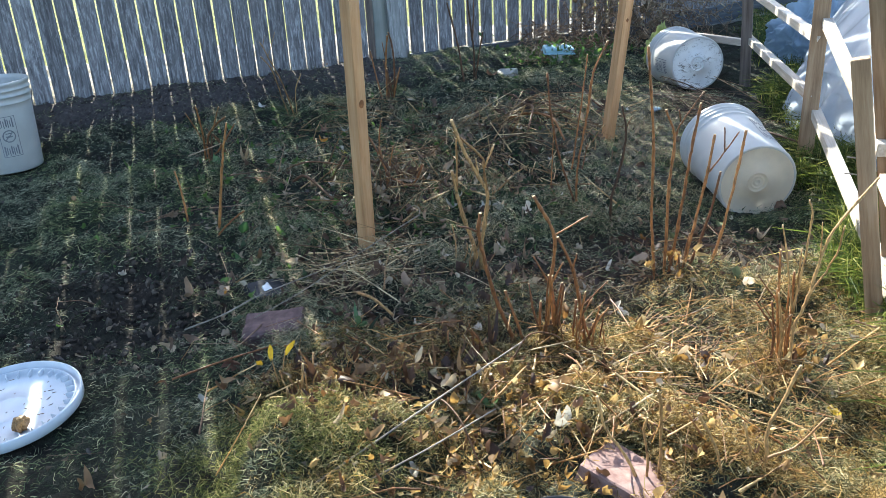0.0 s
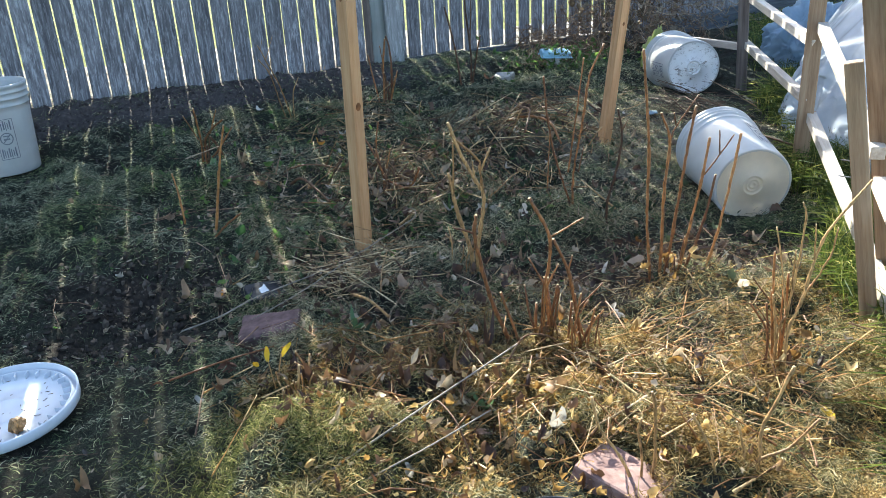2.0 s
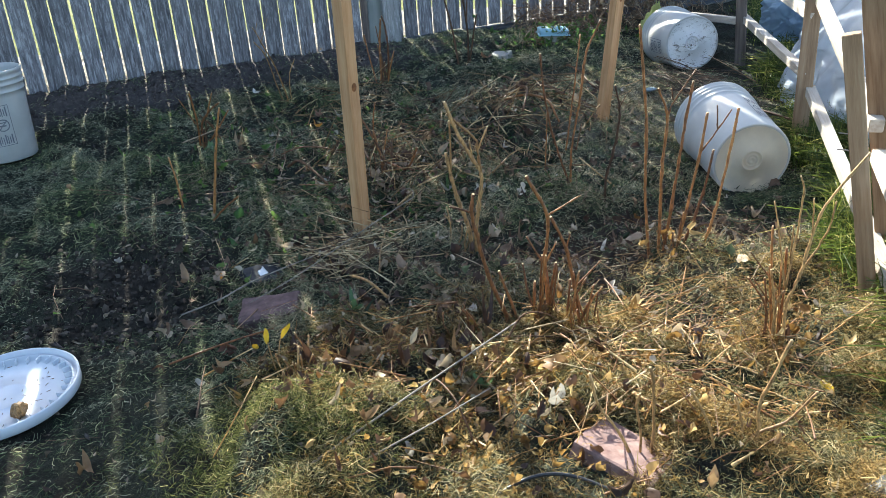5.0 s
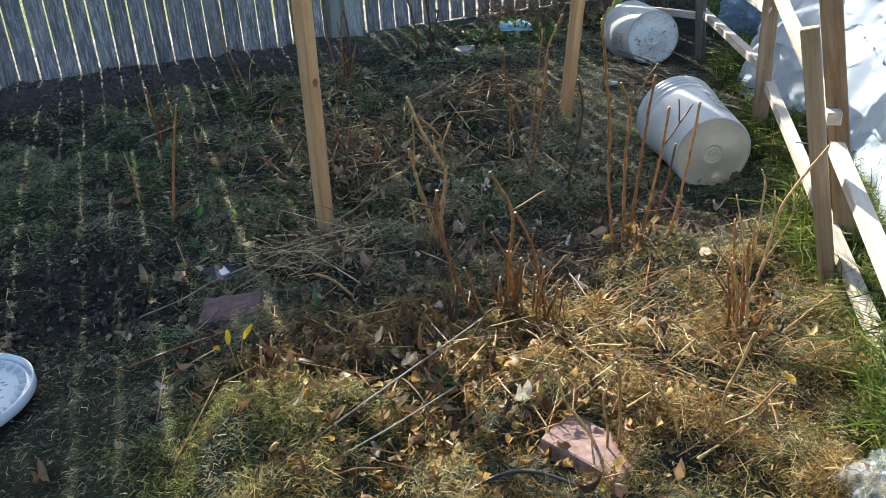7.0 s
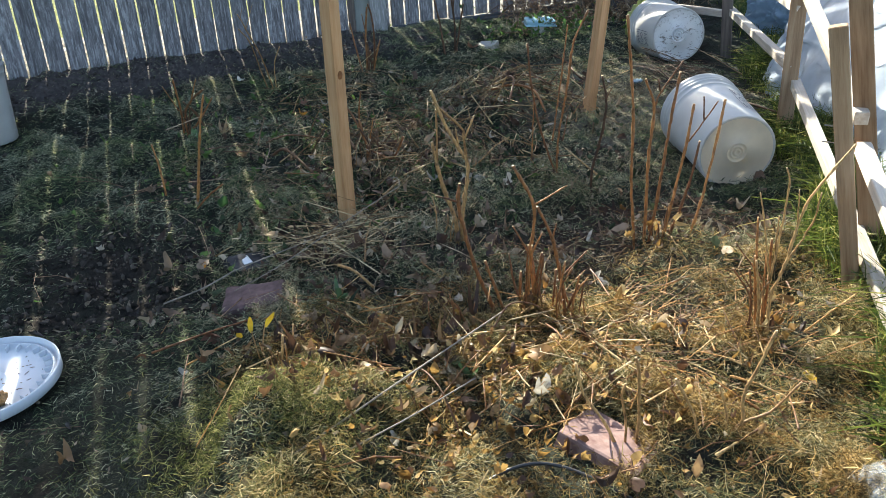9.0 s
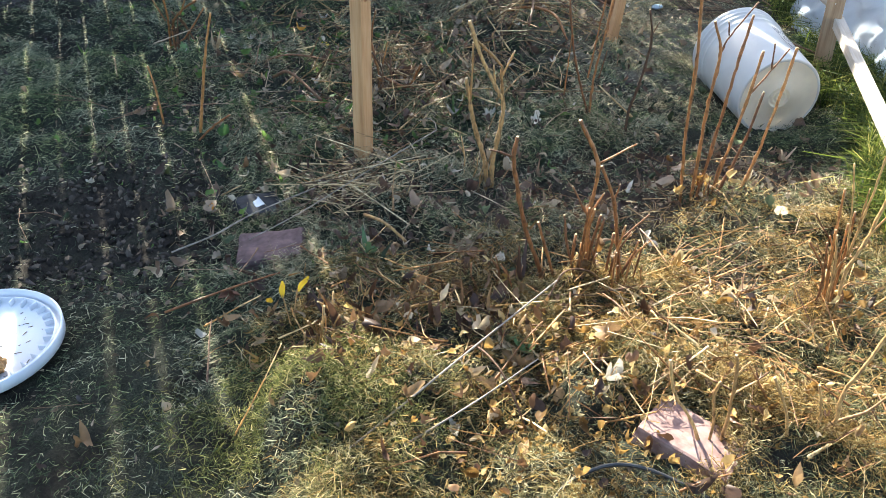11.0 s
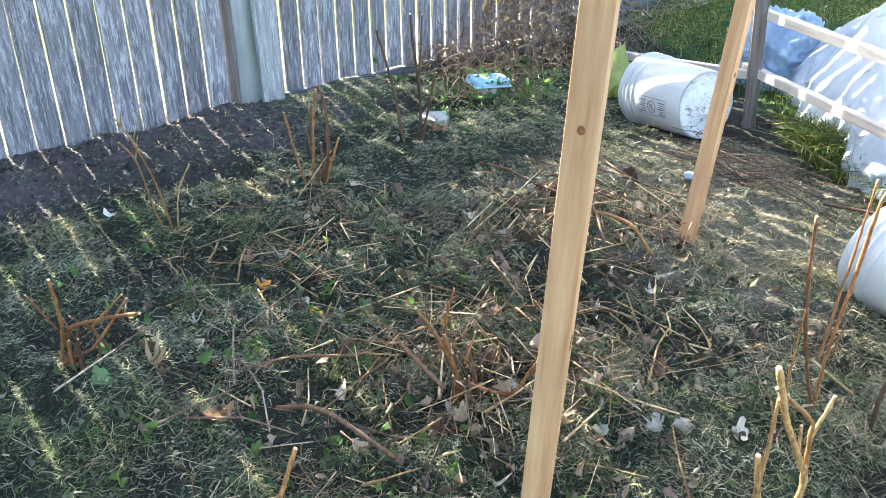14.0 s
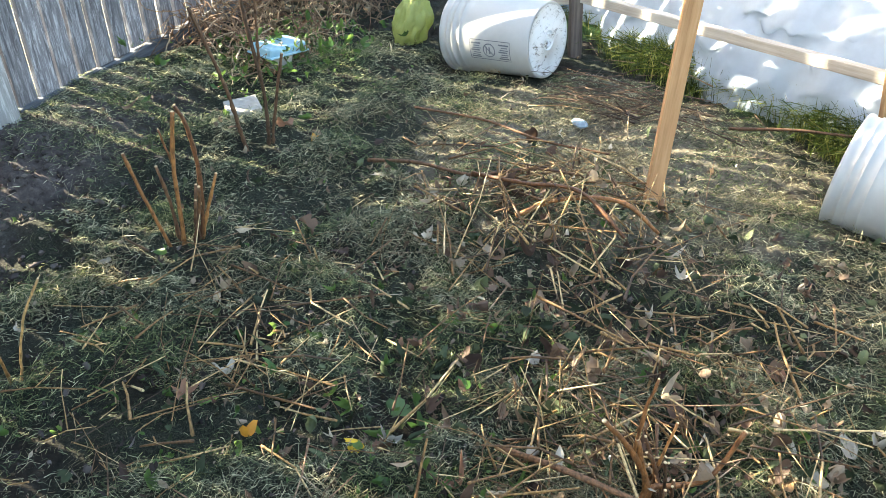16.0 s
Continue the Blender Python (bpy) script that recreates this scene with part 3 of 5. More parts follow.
        part("picket", picket(0.078, 1.80), M_FENCE, run, m=pose(x, rng.uniform(-0.003, 0.003), 0.26 + rng.uniform(-0.006, 0.006), 0, rng.uniform(-0.3, 0.3), 0))
    part("kick_board", box(5.3, 0.03, 0.14, 0.004, 1), M_FENCE_X, run, m=pose(2.65, -0.024, 0.13))
    for z in (0.7, 1.65):
        part("back_rail", box(5.3, 0.038, 0.089, 0.004, 1), M_FENCE_X, run, m=pose(2.65, 0.03, z))


build_fence()


# ---------------------------------------------------------------- stakes
def build_stake(base, lean, length, size, turn, label, knots=()):
    """A square timber stake driven into the bed; knots as (height, face, radius)."""
    up = Vector((lean[0], lean[1], 1)).normalized()
    rot = Vector((0, 0, 1)).rotation_difference(up).to_matrix().to_4x4() @ pose(0, 0, 0, 0, 0, turn)
    bm = box(size, size, length + 0.08, 0.0025, 2)
    for v in bm.verts:
        v.co.z -= 0.08
    me = bm_mesh("garden_stake", bm)
    st = part("garden_stake", me, M_STAKE, m=Matrix.Translation(base) @ rot)
    tagged(st, label, "stake", "garden stakes")
    for h, ang, r in knots:
        bm = bmesh.new()
        bmesh.ops.create_uvsphere(bm, u_segments=12, v_segments=6, radius=1)
        for v in bm.verts:
            v.co = Vector((v.co.x * r * 0.8, v.co.y * 0.0012, v.co.z * r))
        part("knot", bm_mesh("knot", bm, True), M_KNOT, st, "dark knot", m=pose(0, 0, 0, 0, 0, ang) @ pose(0, -size / 2, h))


build_stake((0.190, 2.368, 0.03), (0.011, -0.073), 0.98, 0.040, 40, "tall square pine stake driven into the mulch",
            ((0.47, 0, 0.013), (0.46, 90, 0.012), (0.775, -90, 0.006)))
build_stake((1.283, 3.06, 0.06), (0.09, -0.05), 1.30, 0.040, 20, "leaning square pine stake with a rough bark edge", ((0.52, 0, 0.008),))


# ---------------------------------------------------------------- rail fence
def bar(name, a, b, w, h, material, parent, label="", roll=0.0):
    """A squared bar from a to b."""
    a, b = Vector(a), Vector(b)
    d = b - a
    bm = box(w, h, d.length, 0.002, 1)
    q = d.to_track_quat("Z", "Y").to_matrix().to_4x4()
    return part(name, bm, material, parent, label, m=Matrix.Translation(a) @ q @ pose(0, 0, 0, 0, 0, roll))


def build_rail_fence():
    rf = empty("rail_fence", pose(0, 0, 0))
    tagged(rf, "low rail fence of pale sawn timber along the lawn", "fence")
    along = -23
    for x, y, z, lx, ly, h, w, d in (
            (2.265, 3.65, 0.08, -0.05, 0.02, 1.0, 0.050, 0.022),
            (1.853, 2.545, -0.02, 0.06, 0.10, 1.1, 0.056, 0.036),
            (1.383, 1.525, -0.06, -0.193, 0.053, 0.735, 0.040, 0.030),
            (1.525, 1.642, -0.03, -0.222, 0.015, 1.2, 0.050, 0.030)):
        up = Vector((lx, ly, 1)).normalized()
        rot = Vector((0, 0, 1)).rotation_difference(up).to_matrix().to_4x4() @ pose(0, 0, 0, 0, 0, -37)
        part("post", box(w, d, h, 0.002, 1), M_BROWN_STRIP if w == 0.050 and d == 0.022 else M_POST, rf, m=Matrix.Translation((x, y, z)) @ rot)
    for a, b in (((2.309, 3.742, 0.341), (1.875, 2.56, 0.305)), ((2.30, 3.72, 0.565), (1.885, 2.58, 0.512)),
                 ((1.888, 2.567, 0.257), (1.207, 1.107, 0.01)), ((1.894, 2.574, 0.574), (1.392, 1.618, 0.419)),
                 ((1.415, 1.624, 0.342), (1.139, 1.023, 0.179)), ((2.275, 3.67, 0.325), (2.24, 4.40, 0.285))):
        rail = bar("rail", a, b, 0.034, 0.034, M_RAIL, rf)
        part("sawn_end", box(0.0346, 0.0346, 0.004, 0.001, 1), M_POST, rail, "brown sawn end", m=pose(0, 0, -0.003))
    for z in (0.42, 0.38):
        bar("nail", (1.30, 1.58, z), (1.275, 1.60, z + 0.002), 0.003, 0.003, M_WIRE, rf)


build_rail_fence()


# ---------------------------------------------------------------- buckets
def bucket_meshes():
    h, rb, rt, th = 0.365, 0.131, 0.146, 0.0028
    prof = [(rb - 0.010, 0.004), (rb - 0.003, 0.0), (rb, 0.004), (rb + 0.0135 * 0.72, h * 0.70)]
    for z, bulge in ((0.76, 0.0), (0.765, 0.003), (0.77, 0.003), (0.775, 0.0005), (0.835, 0.001), (0.84, 0.006), (0.852, 0.006), (0.857, 0.001),
                     (0.90, 0.001), (0.905, 0.005), (0.915, 0.005), (0.92, 0.001), (0.955, 0.001), (0.965, 0.005), (0.99, 0.006), (1.0, 0.003)):
        prof.append((rb + (rt - rb) * z + bulge, h * z))
    prof += [(rt - th, h), (rt - th - 0.001, h * 0.95), (rb - th, 0.012), (0.0001, 0.012)]
    body = to_mesh("body", *lathe(prof, 64), True)
    base = [(0.0001, 0.0025), (0.007, 0.0025), (0.008, 0.0), (0.011, 0.0), (0.012, 0.003), (0.018, 0.003), (0.0195, -0.001), (0.0215, -0.001), (0.023, 0.003), (0.031, 0.003), (0.0325, -0.0015), (0.0355, -0.0015),
            (0.038, 0.003), (rb - 0.014, 0.003), (rb - 0.0095, 0.001)]
    return body, to_mesh("base", *lathe(base, 64), True), h, rb, rt


BODY, BASE, BH, BRB, BRT = bucket_meshes()


def label_piece(name, u0, u1, v0, v1, centre, parent, material=None):
    """A thin printed patch wrapped on the bucket wall: u along the girth (m), v up the wall."""
    verts, faces, n = [], [], max(2, int((u1 - u0) / 0.006))
    for i in range(n + 1):
        u = u0 + (u1 - u0) * i / n
        for v in (v0, v1):
            r = BRB + 0.0145 * v / BH + 0.0012
            a = centre + u / r
            verts.append((r * math.cos(a), r * math.sin(a), v))
    for i in range(n):
        faces.append((2 * i, 2 * i + 2, 2 * i + 3, 2 * i + 1))
    return verts, faces


def build_bucket(base, axis, roll, label, label_at=None, dirty=False, scale=1.0, handle=None):
    m = Matrix.Translation(base) @ Vector(axis).to_track_quat("Z", "Y").to_matrix().to_4x4() @ pose(0, 0, 0, 0, 0, roll) @ Matrix.Scale(scale, 4)
    b = empty("bucket", m)
    tagged(b, label, "bucket", "white buckets")
    part("body", BODY, M_BUCKET, b)
    me = BASE.copy()
    me.materials.clear()
    part("base", me, M_BASE_DIRTY if dirty else M_BASE, b, "soil-stained base with a moulded ring" if dirty else "plain base with a moulded ring")
    if label_at is not None:
        v0, v1, a, t = 0.070, 0.235, 0.036, 0.0024
        rows = [label_piece("", -a, a, v0, v0 + t, label_at, b), label_piece("", -a, a, v1 - t, v1, label_at, b),
                label_piece("", -a, -a + t, v0, v1, label_at, b), label_piece("", a - t, a, v0, v1, label_at, b)]
        for k in range(7):
            for lo, hi in ((v0 + 0.006, v0 + 0.046), (v1 - 0.046, v1 - 0.006)):
                u = -a + 0.007 + k * 0.0082
                rows.append(label_piece("", u, u + (0.0036 if k % 3 else 0.0052), lo + 0.004 * (k % 2), hi - 0.005 * (k % 3), label_at, b))
        for k in range(36):
            c, s = math.cos(k * math.pi / 18), math.sin(k * math.pi / 18)
            rows.append(label_piece("", 0.023 * c - 0.0022, 0.023 * c + 0.0022, 0.155 + 0.023 * s - 0.0022, 0.155 + 0.023 * s + 0.0022, label_at, b))
        for k in range(9):
            q = -1 + k / 4
            rows.append(label_piece("", 0.016 * q - 0.0024, 0.016 * q + 0.0024, 0.155 + 0.016 * q - 0.0024, 0.155 + 0.016 * q + 0.0024, label_at, b))
        rows.append(label_piece("", -0.012, 0.012, 0.150, 0.156, label_at, b))
        rows.append(label_piece("", -0.012, 0.012, 0.164, 0.168, label_at, b))
        part("warning_label", to_mesh("warning_label", *merge(rows)), M_INK, b, "grey printed warning panel with a crossed circle")
    if handle is not None:
        pts = [Matrix.Rotation(handle, 4, "Z") @ Vector((BRT * 1.03 * math.cos(t), -0.10 * math.sin(t), BH * 0.86 - 0.13 * math.sin(t))) for t in np.linspace(0, math.pi, 13)]
        part("handle", to_mesh("handle", *tube([tuple(p) for p in pts], 0.0022, 0.0022, 30, 6)), M_WIRE, b, "thin wire handle")
    return b


def direction(az, el):
    return (math.cos(radians(az)) * math.cos(radians(el)), math.sin(radians(az)) * math.cos(radians(el)), math.sin(radians(el)))


build_bucket((1.497, 2.283, 0.120), direction(80.3, 6.5), 0, "empty white plastic bucket lying on its side, clean base", 2.1)
build_bucket((1.995, 3.652, 0.250), direction(81.1, -3.0), 0, "white plastic bucket lying on its side, base smeared with soil", -0.15, True)
build_bucket((-1.165, 3.50, float(gz(-1.165, 3.50)) - 0.004), (0, 0, 1), 0, "white plastic bucket standing upright near the fence", 2.07, False, 0.98, 0.2)


# ---------------------------------------------------------------- bucket lid
def build_lid():
    r = 0.163
    m = pose(-0.703, 1.685, float(gz(-0.703, 1.685)) + 0.02, 2, -3, 15)
    lid = empty("bucket_lid", m)
    tagged(lid, "white plastic bucket lid lying rim up, littered with crumbs", "lid")
    prof = [(0.0001, 0.0), (r - 0.004, 0.0), (r, 0.003), (r + 0.001, 0.026), (r - 0.001, 0.028), (r - 0.004, 0.027), (r - 0.0055, 0.006),
            (r - 0.013, 0.006), (r - 0.0145, 0.017), (r - 0.0175, 0.017), (r - 0.019, 0.005), (0.050, 0.004), (0.048, 0.006), (0.045, 0.004), (0.0001, 0.004)]
    part("disc", to_mesh("disc", *lathe(prof, 72), True), M_LID, lid)
    rib = bm_mesh("rib", box(0.020, 0.0022, 0.013, 0.0006, 1))
    rib.materials.append(M_LID)
    for k in range(32):
        part("rib", rib, M_LID, lid, m=pose(0, 0, 0, 0, 0, k * 11.25) @ pose(r - 0.026, 0, 0.004))
    rng = np.random.default_rng(5)
    bits = []
    for k in range(70):
        a, q = rng.random() * 6.28, 0.14 * math.sqrt(rng.random())
        x, y, t, ln = q * math.cos(a), q * math.sin(a), rng.random() * 6.28, rng.uniform(0.003, 0.013)
        bits.append(tube([(x, y, 0.0055), (x + ln * math.cos(t), y + ln * math.sin(t), 0.0062)], 0.0008, 0.0006, 3, 4))
    tagged(part("crumbs", to_mesh("crumbs", *merge(bits)), M_STEM_DARK, lid), "scattered dark crumbs and grass bits", kind="stuff")
    # a dried seed head lies on it
    bm = bmesh.new()
    bmesh.ops.create_icosphere(bm, subdivisions=3, radius=0.017)
    for v in bm.verts:
        v.co *= 1 + 0.28 * noise.noise(v.co * 130) + 0.15 * math.sin(6 * math.atan2(v.co.y, v.co.x))
    pod = part("seed_head", bm_mesh("seed_head", bm), M_STEM_PALE, m=m @ pose(0.03, -0.098, 0.020))
    tagged(pod, "dried brown seed head lying on the lid", "seed head")


build_lid()


# ---------------------------------------------------------------- bricks and stones
def build_block(name, size, m, material, label, category, jitter=0.004, bevel=0.006):
    ob = part(name, bm_mesh(name, box(*size, bevel, 2, jitter, cuts=4)), material, m=m)
    return tagged(ob, label, category)


build_block("brick", (0.160, 0.12, 0.055), pose(-0.109, 1.945, -0.028, 6, -4, -8), M_BRICK, "broken purple-red brick half sunk in soil", "brick", 0.007, 0.013)
build_block("brick", (0.115, 0.16, 0.055), pose(0.515, 1.085, 0.004, 8, 6, 38), M_PAVER, "red paving brick in a sun-paled colour, tilted in the straw", "brick")
build_block("stone_slab", (0.12, 0.10, 0.03), pose(-0.125, 2.155, -0.002, 6, 8, 20), M_STONE, "dark grey stone slab behind the brick", "stone")
shard = bmesh.new()
rim = [shard.verts.new((x, y, 0.0)) for x, y in ((-0.011, -0.018), (0.008, -0.020), (0.015, -0.004), (0.004, 0.021), (-0.003, 0.010), (-0.014, 0.004))]
top = bmesh.ops.extrude_face_region(shard, geom=[shard.faces.new(rim)])
for v in [g for g in top["geom"] if isinstance(g, bmesh.types.BMVert)]:
    v.co.z += 0.004 + 0.10 * abs(v.co.x)
bmesh.ops.recalc_face_normals(shard, faces=shard.faces)
tagged(part("shard", bm_mesh("shard", shard), M_SHARD, m=pose(-0.128, 2.145, 0.030, 30, 16, 20)), "shiny white ceramic shard on a slab", "shard")
build_block("concrete_block", (0.105, 0.095, 0.06), pose(1.225, 4.369, float(gz(1.225, 4.369)) - 0.012, 9, -5, -38), M_CONCRETE, "small pale concrete block below the fence", "block")


def build_tray():
    t = empty("plastic_tray", pose(1.57, 4.50, float(gz(1.57, 4.50)) + 0.045, 4, 3, -8))
    tagged(t, "light blue plastic tray upside down on a pale pot", "tray")
    part("shell", box(0.17, 0.11, 0.034, 0.012, 3), M_BLUE, t, m=pose(0, 0, 0))
    part("lip", box(0.182, 0.124, 0.006, 0.003, 2), M_BLUE, t, "whitish rim")
    p = part("flower_pot", to_mesh("flower_pot", *lathe([(0.0001, 0), (0.036, 0), (0.048, 0.06), (0.044, 0.06), (0.0001, 0.055)], 24), True), M_CONCRETE, m=pose(1.56, 4.49, float(gz(1.56, 4.49)) - 0.02))
    tagged(p, "small pale pot under the blue tray", "pot")


build_tray()


# ---------------------------------------------------------------- plastic
def crumple(p, k, seed):
    o = Vector((seed * 3.1, seed * 1.7, 0))
    a = noise.ridged_multi_fractal((p + o) * k, 0.9, 2.1, 4, 1.0, 2.0)
    return a - 1.0


def build_bag(name, m, size, material, label, category, amp=0.25, seed=1, sub=5, smooth=True, neck=0.0):
    bm = bmesh.new()
    bmesh.ops.create_icosphere(bm, subdivisions=sub, radius=1.0)
    for v in bm.verts:
        d = v.co.copy()
        f = 1 + amp * crumple(d, 1.3, seed) * 0.6 + amp * 0.5 * crumple(d, 3.1, seed + 2) * 0.6
        slim = 1 - neck * sstep(-0.1, 0.9, d.z)
        v.co = Vector((d.x * size[0] * f * slim - 0.3 * neck * size[0] * max(0, d.z), d.y * size[1] * f * slim, max(d.z, -0.75) * size[2] * f))
    ob = part(name, bm_mesh(name, bm, smooth), material, m=m)
    return tagged(ob, label, category)


build_bag("plastic_bag", pose(2.07, 4.24, 0.245, 4, 16, -52), (0.062, 0.040, 0.120), M_YELLOW, "crumpled yellow plastic bag beside dry vines", "bag", 0.6, 12, 5, True, 0.6)
build_bag("plastic_bag", pose(0.905, 0.805, 0.05, 0, 0, 30), (0.085, 0.075, 0.065), M_FILM, "crumpled clear plastic bag at the lawn edge", "bag", 0.5, 7)
build_bag("plastic_bag", pose(2.92, 4.05, 0.24, 0, 0, 0), (0.24, 0.18, 0.20), M_CLEAR, "puffed clear plastic bag beside the sheeting", "bag", 0.5, 9, 6)
build_bag("plastic_scrap", pose(1.665, 3.40, float(gz(1.665, 3.40)) + 0.008, 0, 0, 40), (0.034, 0.022, 0.008), M_SCRAP, "small pale blue plastic scrap on the soil", "plastic scrap", 0.4, 3, 3)


def build_sheet():
    """A heap of milky sheeting behind the rails: a long crumpled mound."""
    nu, nv = 250, 130
    edge = ((3.05, 4.25), (2.60, 3.66), (2.24, 3.26), (2.09, 3.02), (2.02, 2.70), (1.91, 2.25), (1.74, 1.80), (1.56, 1.30), (1.42, 0.80), (1.3, 0.4))
    line = smooth_line([(*e, 0) for e in edge], nu)
    side = Vector((0.93, -0.36, 0))
    verts = []
    for i in range(nu):
        u = i / (nu - 1)
        for j in range(nv):
            w = (j / (nv - 1)) ** 1.6
            ends = min(1.0, max(0.0, u / 0.14)) * min(1.0, (1 - u) / 0.05 + 0.2)
            wav = 0.03 * float(lumps(np.float64(u * 4), np.float64(0.3), 0.35, 4)) + 0.02 * float(lumps(np.float64(u * 4), np.float64(0.3), 0.11, 5)) * 0.4
            width = 1.5
            off = wav * (1 - w) + width * w
            h = (0.66 + 0.10 * math.sin(u * 5)) * (math.sin(math.pi * w * 0.95) ** 0.62) * (ends ** 0.7)
            p = Vector(line[i]) + side * off
            q = Vector((p.x, p.y, h))
            c = crumple(q, 1.5, 2) * 0.062 + crumple(q, 4.2, 5) * 0.036 + crumple(q, 10.0, 8) * 0.013
            z = float(gz(p.x, p.y)) - 0.01 + h + c * min(1.0, h * 4)
            p = p + side * (-0.10 * math.sin(math.pi * w) * (1 - w) + c * 0.9)
            verts.append((p.x, p.y, z))
    faces = [(i * nv + j, (i + 1) * nv + j, (i + 1) * nv + j + 1, i * nv + j + 1) for i in range(nu - 1) for j in range(nv - 1)]
    ob = part("plastic_sheeting", to_mesh("plastic_sheeting", verts, faces, True), M_SHEET)
    tagged(ob, "heap of crumpled milky plastic sheeting on the lawn", "plastic sheeting")


build_sheet()


# ---------------------------------------------------------------- cut plants
def build_plant(stems, material, label, r=0.0048, seed=1):
    """A cut-back plant: each stem is a part, from its foot (or fork) to its sawn tip."""
    x, y, _ = stems[0][0]
    z = float(gz(x, y))
    pl = empty("cut_plant", pose(x, y, z))
    tagged(pl, label, "plant", "cut-back plants")
    o = np.array((x, y, z))
    firsts = [tuple(s[0]) for s in stems]
    for i, s in enumerate(stems):
        p = [np.array(q) - o for q in s]
        root = any(abs(q[2] - s[0][2]) < 1e-6 for q in s[:1]) and (s[0][2] - float(gz(s[0][0], s[0][1]))) < 0.10
        if root:
            foot = p[0] * 0.8 + np.array((0, 0, 0))
            foot[2] = float(gz(*(o + foot)[:2])) - z - 0.02
            p = [foot] + p
        length = sum(np.linalg.norm(b - a) for a, b in zip(p[:-1], p[1:]))
        r0 = r * (1.0 if root else 0.72) * (0.75 + 0.5 * min(1, length / 0.35))
        n = max(6, int(length / 0.012))
        r0 *= 0.86
        st = part("stem", to_mesh("stem", *tube(p, r0, r0 * 0.72, n, 7, 0.28, 0.0006, seed * 31 + i), True), material, pl)
        # pale sawn face
        t, d = p[-1], p[-1] - p[-2]
        d = d / np.linalg.norm(d)
        part("cut_end", to_mesh("cut_end", *tube([t - d * 0.001, t + d * 0.0012], r0 * 0.74, r0 * 0.62, 2, 7)), M_CUT, st)
    return pl


build_plant((
    ((0.512, 2.148, 0.068), (0.524, 2.146, 0.145), (0.535, 2.144, 0.237), (0.511, 2.148, 0.292), (0.472, 2.155, 0.373), (0.441, 2.161, 0.463)),
    ((0.535, 2.144, 0.237), (0.526, 2.145, 0.318), (0.519, 2.146, 0.354), (0.445, 2.160, 0.429)),
    ((0.528, 2.145, 0.318), (0.557, 2.140, 0.385)),
    ((0.511, 2.148, 0.292), (0.505, 2.149, 0.348)),
    ((0.492, 2.151, 0.069), (0.464, 2.157, 0.165), (0.445, 2.160, 0.258), (0.436, 2.162, 0.315)),
    ((0.447, 2.160, 0.257), (0.451, 2.159, 0.331), (0.452, 2.159, 0.409))), M_STEM_PALE, "tall forked pale cut plant in the mulch", 0.0058, 1)
build_plant((
    ((0.462, 1.640, 0.041), (0.423, 1.647, 0.152), (0.398, 1.651, 0.264), (0.389, 1.653, 0.325), (0.394, 1.652, 0.370)),
    ((0.389, 1.653, 0.325), (0.340, 1.662, 0.344))), M_STEM, "single orange cut stem with a side twig", 0.0048, 2)
build_plant((
    ((0.550, 1.594, 0.008), (0.548, 1.595, 0.117), (0.542, 1.596, 0.194), (0.550, 1.594, 0.314), (0.505, 1.603, 0.414)),
    ((0.553, 1.594, 0.319), (0.624, 1.581, 0.360)),
    ((0.553, 1.594, 0.317), (0.540, 1.596, 0.353)),
    ((0.542, 1.596, 0.194), (0.503, 1.603, 0.269)),
    ((0.623, 1.581, 0.041), (0.610, 1.584, 0.141), (0.593, 1.587, 0.231), (0.558, 1.593, 0.313)),
    ((0.593, 1.587, 0.231), (0.601, 1.585, 0.270)),
    ((0.610, 1.583, 0.127), (0.672, 1.572, 0.196)),
    ((0.543, 1.596, 0.194), (0.570, 1.591, 0.250)),
    ((0.515, 1.601, 0.032), (0.520, 1.600, 0.153)),
    ((0.535, 1.597, 0.043), (0.534, 1.597, 0.131)),
    ((0.555, 1.594, 0.112), (0.569, 1.591, 0.198)),
    ((0.477, 1.608, 0.056), (0.438, 1.615, 0.186)),
    ((0.595, 1.586, 0.064), (0.602, 1.585, 0.152)),
    ((0.630, 1.580, 0.046), (0.656, 1.575, 0.110))), M_STEM, "forked orange cut plant with many stubs", 0.0044, 3)
build_plant((
    ((0.876, 2.354, 0.117), (0.859, 2.358, 0.167), (0.828, 2.363, 0.274), (0.804, 2.368, 0.404), (0.793, 2.370, 0.528)),
    ((0.871, 2.355, 0.214), (0.881, 2.354, 0.289), (0.897, 2.351, 0.417), (0.914, 2.347, 0.578)),
    ((0.888, 2.352, 0.073), (0.889, 2.352, 0.213), (0.918, 2.347, 0.397), (0.933, 2.344, 0.521), (0.975, 2.336, 0.617)),
    ((0.805, 2.368, 0.160), (0.813, 2.366, 0.349)),
    ((0.904, 2.349, 0.212), (0.920, 2.346, 0.296))), M_STEM, "clump of tall thin brown cut stems", 0.0036, 4)
build_plant((
    ((0.978, 2.278, 0.126), (1.002, 2.274, 0.224), (1.017, 2.271, 0.338), (1.001, 2.274, 0.428)),
    ((1.013, 2.272, 0.348), (1.033, 2.268, 0.393))), M_STEM_DARK, "thin dark cut stem with a fork", 0.004, 5)
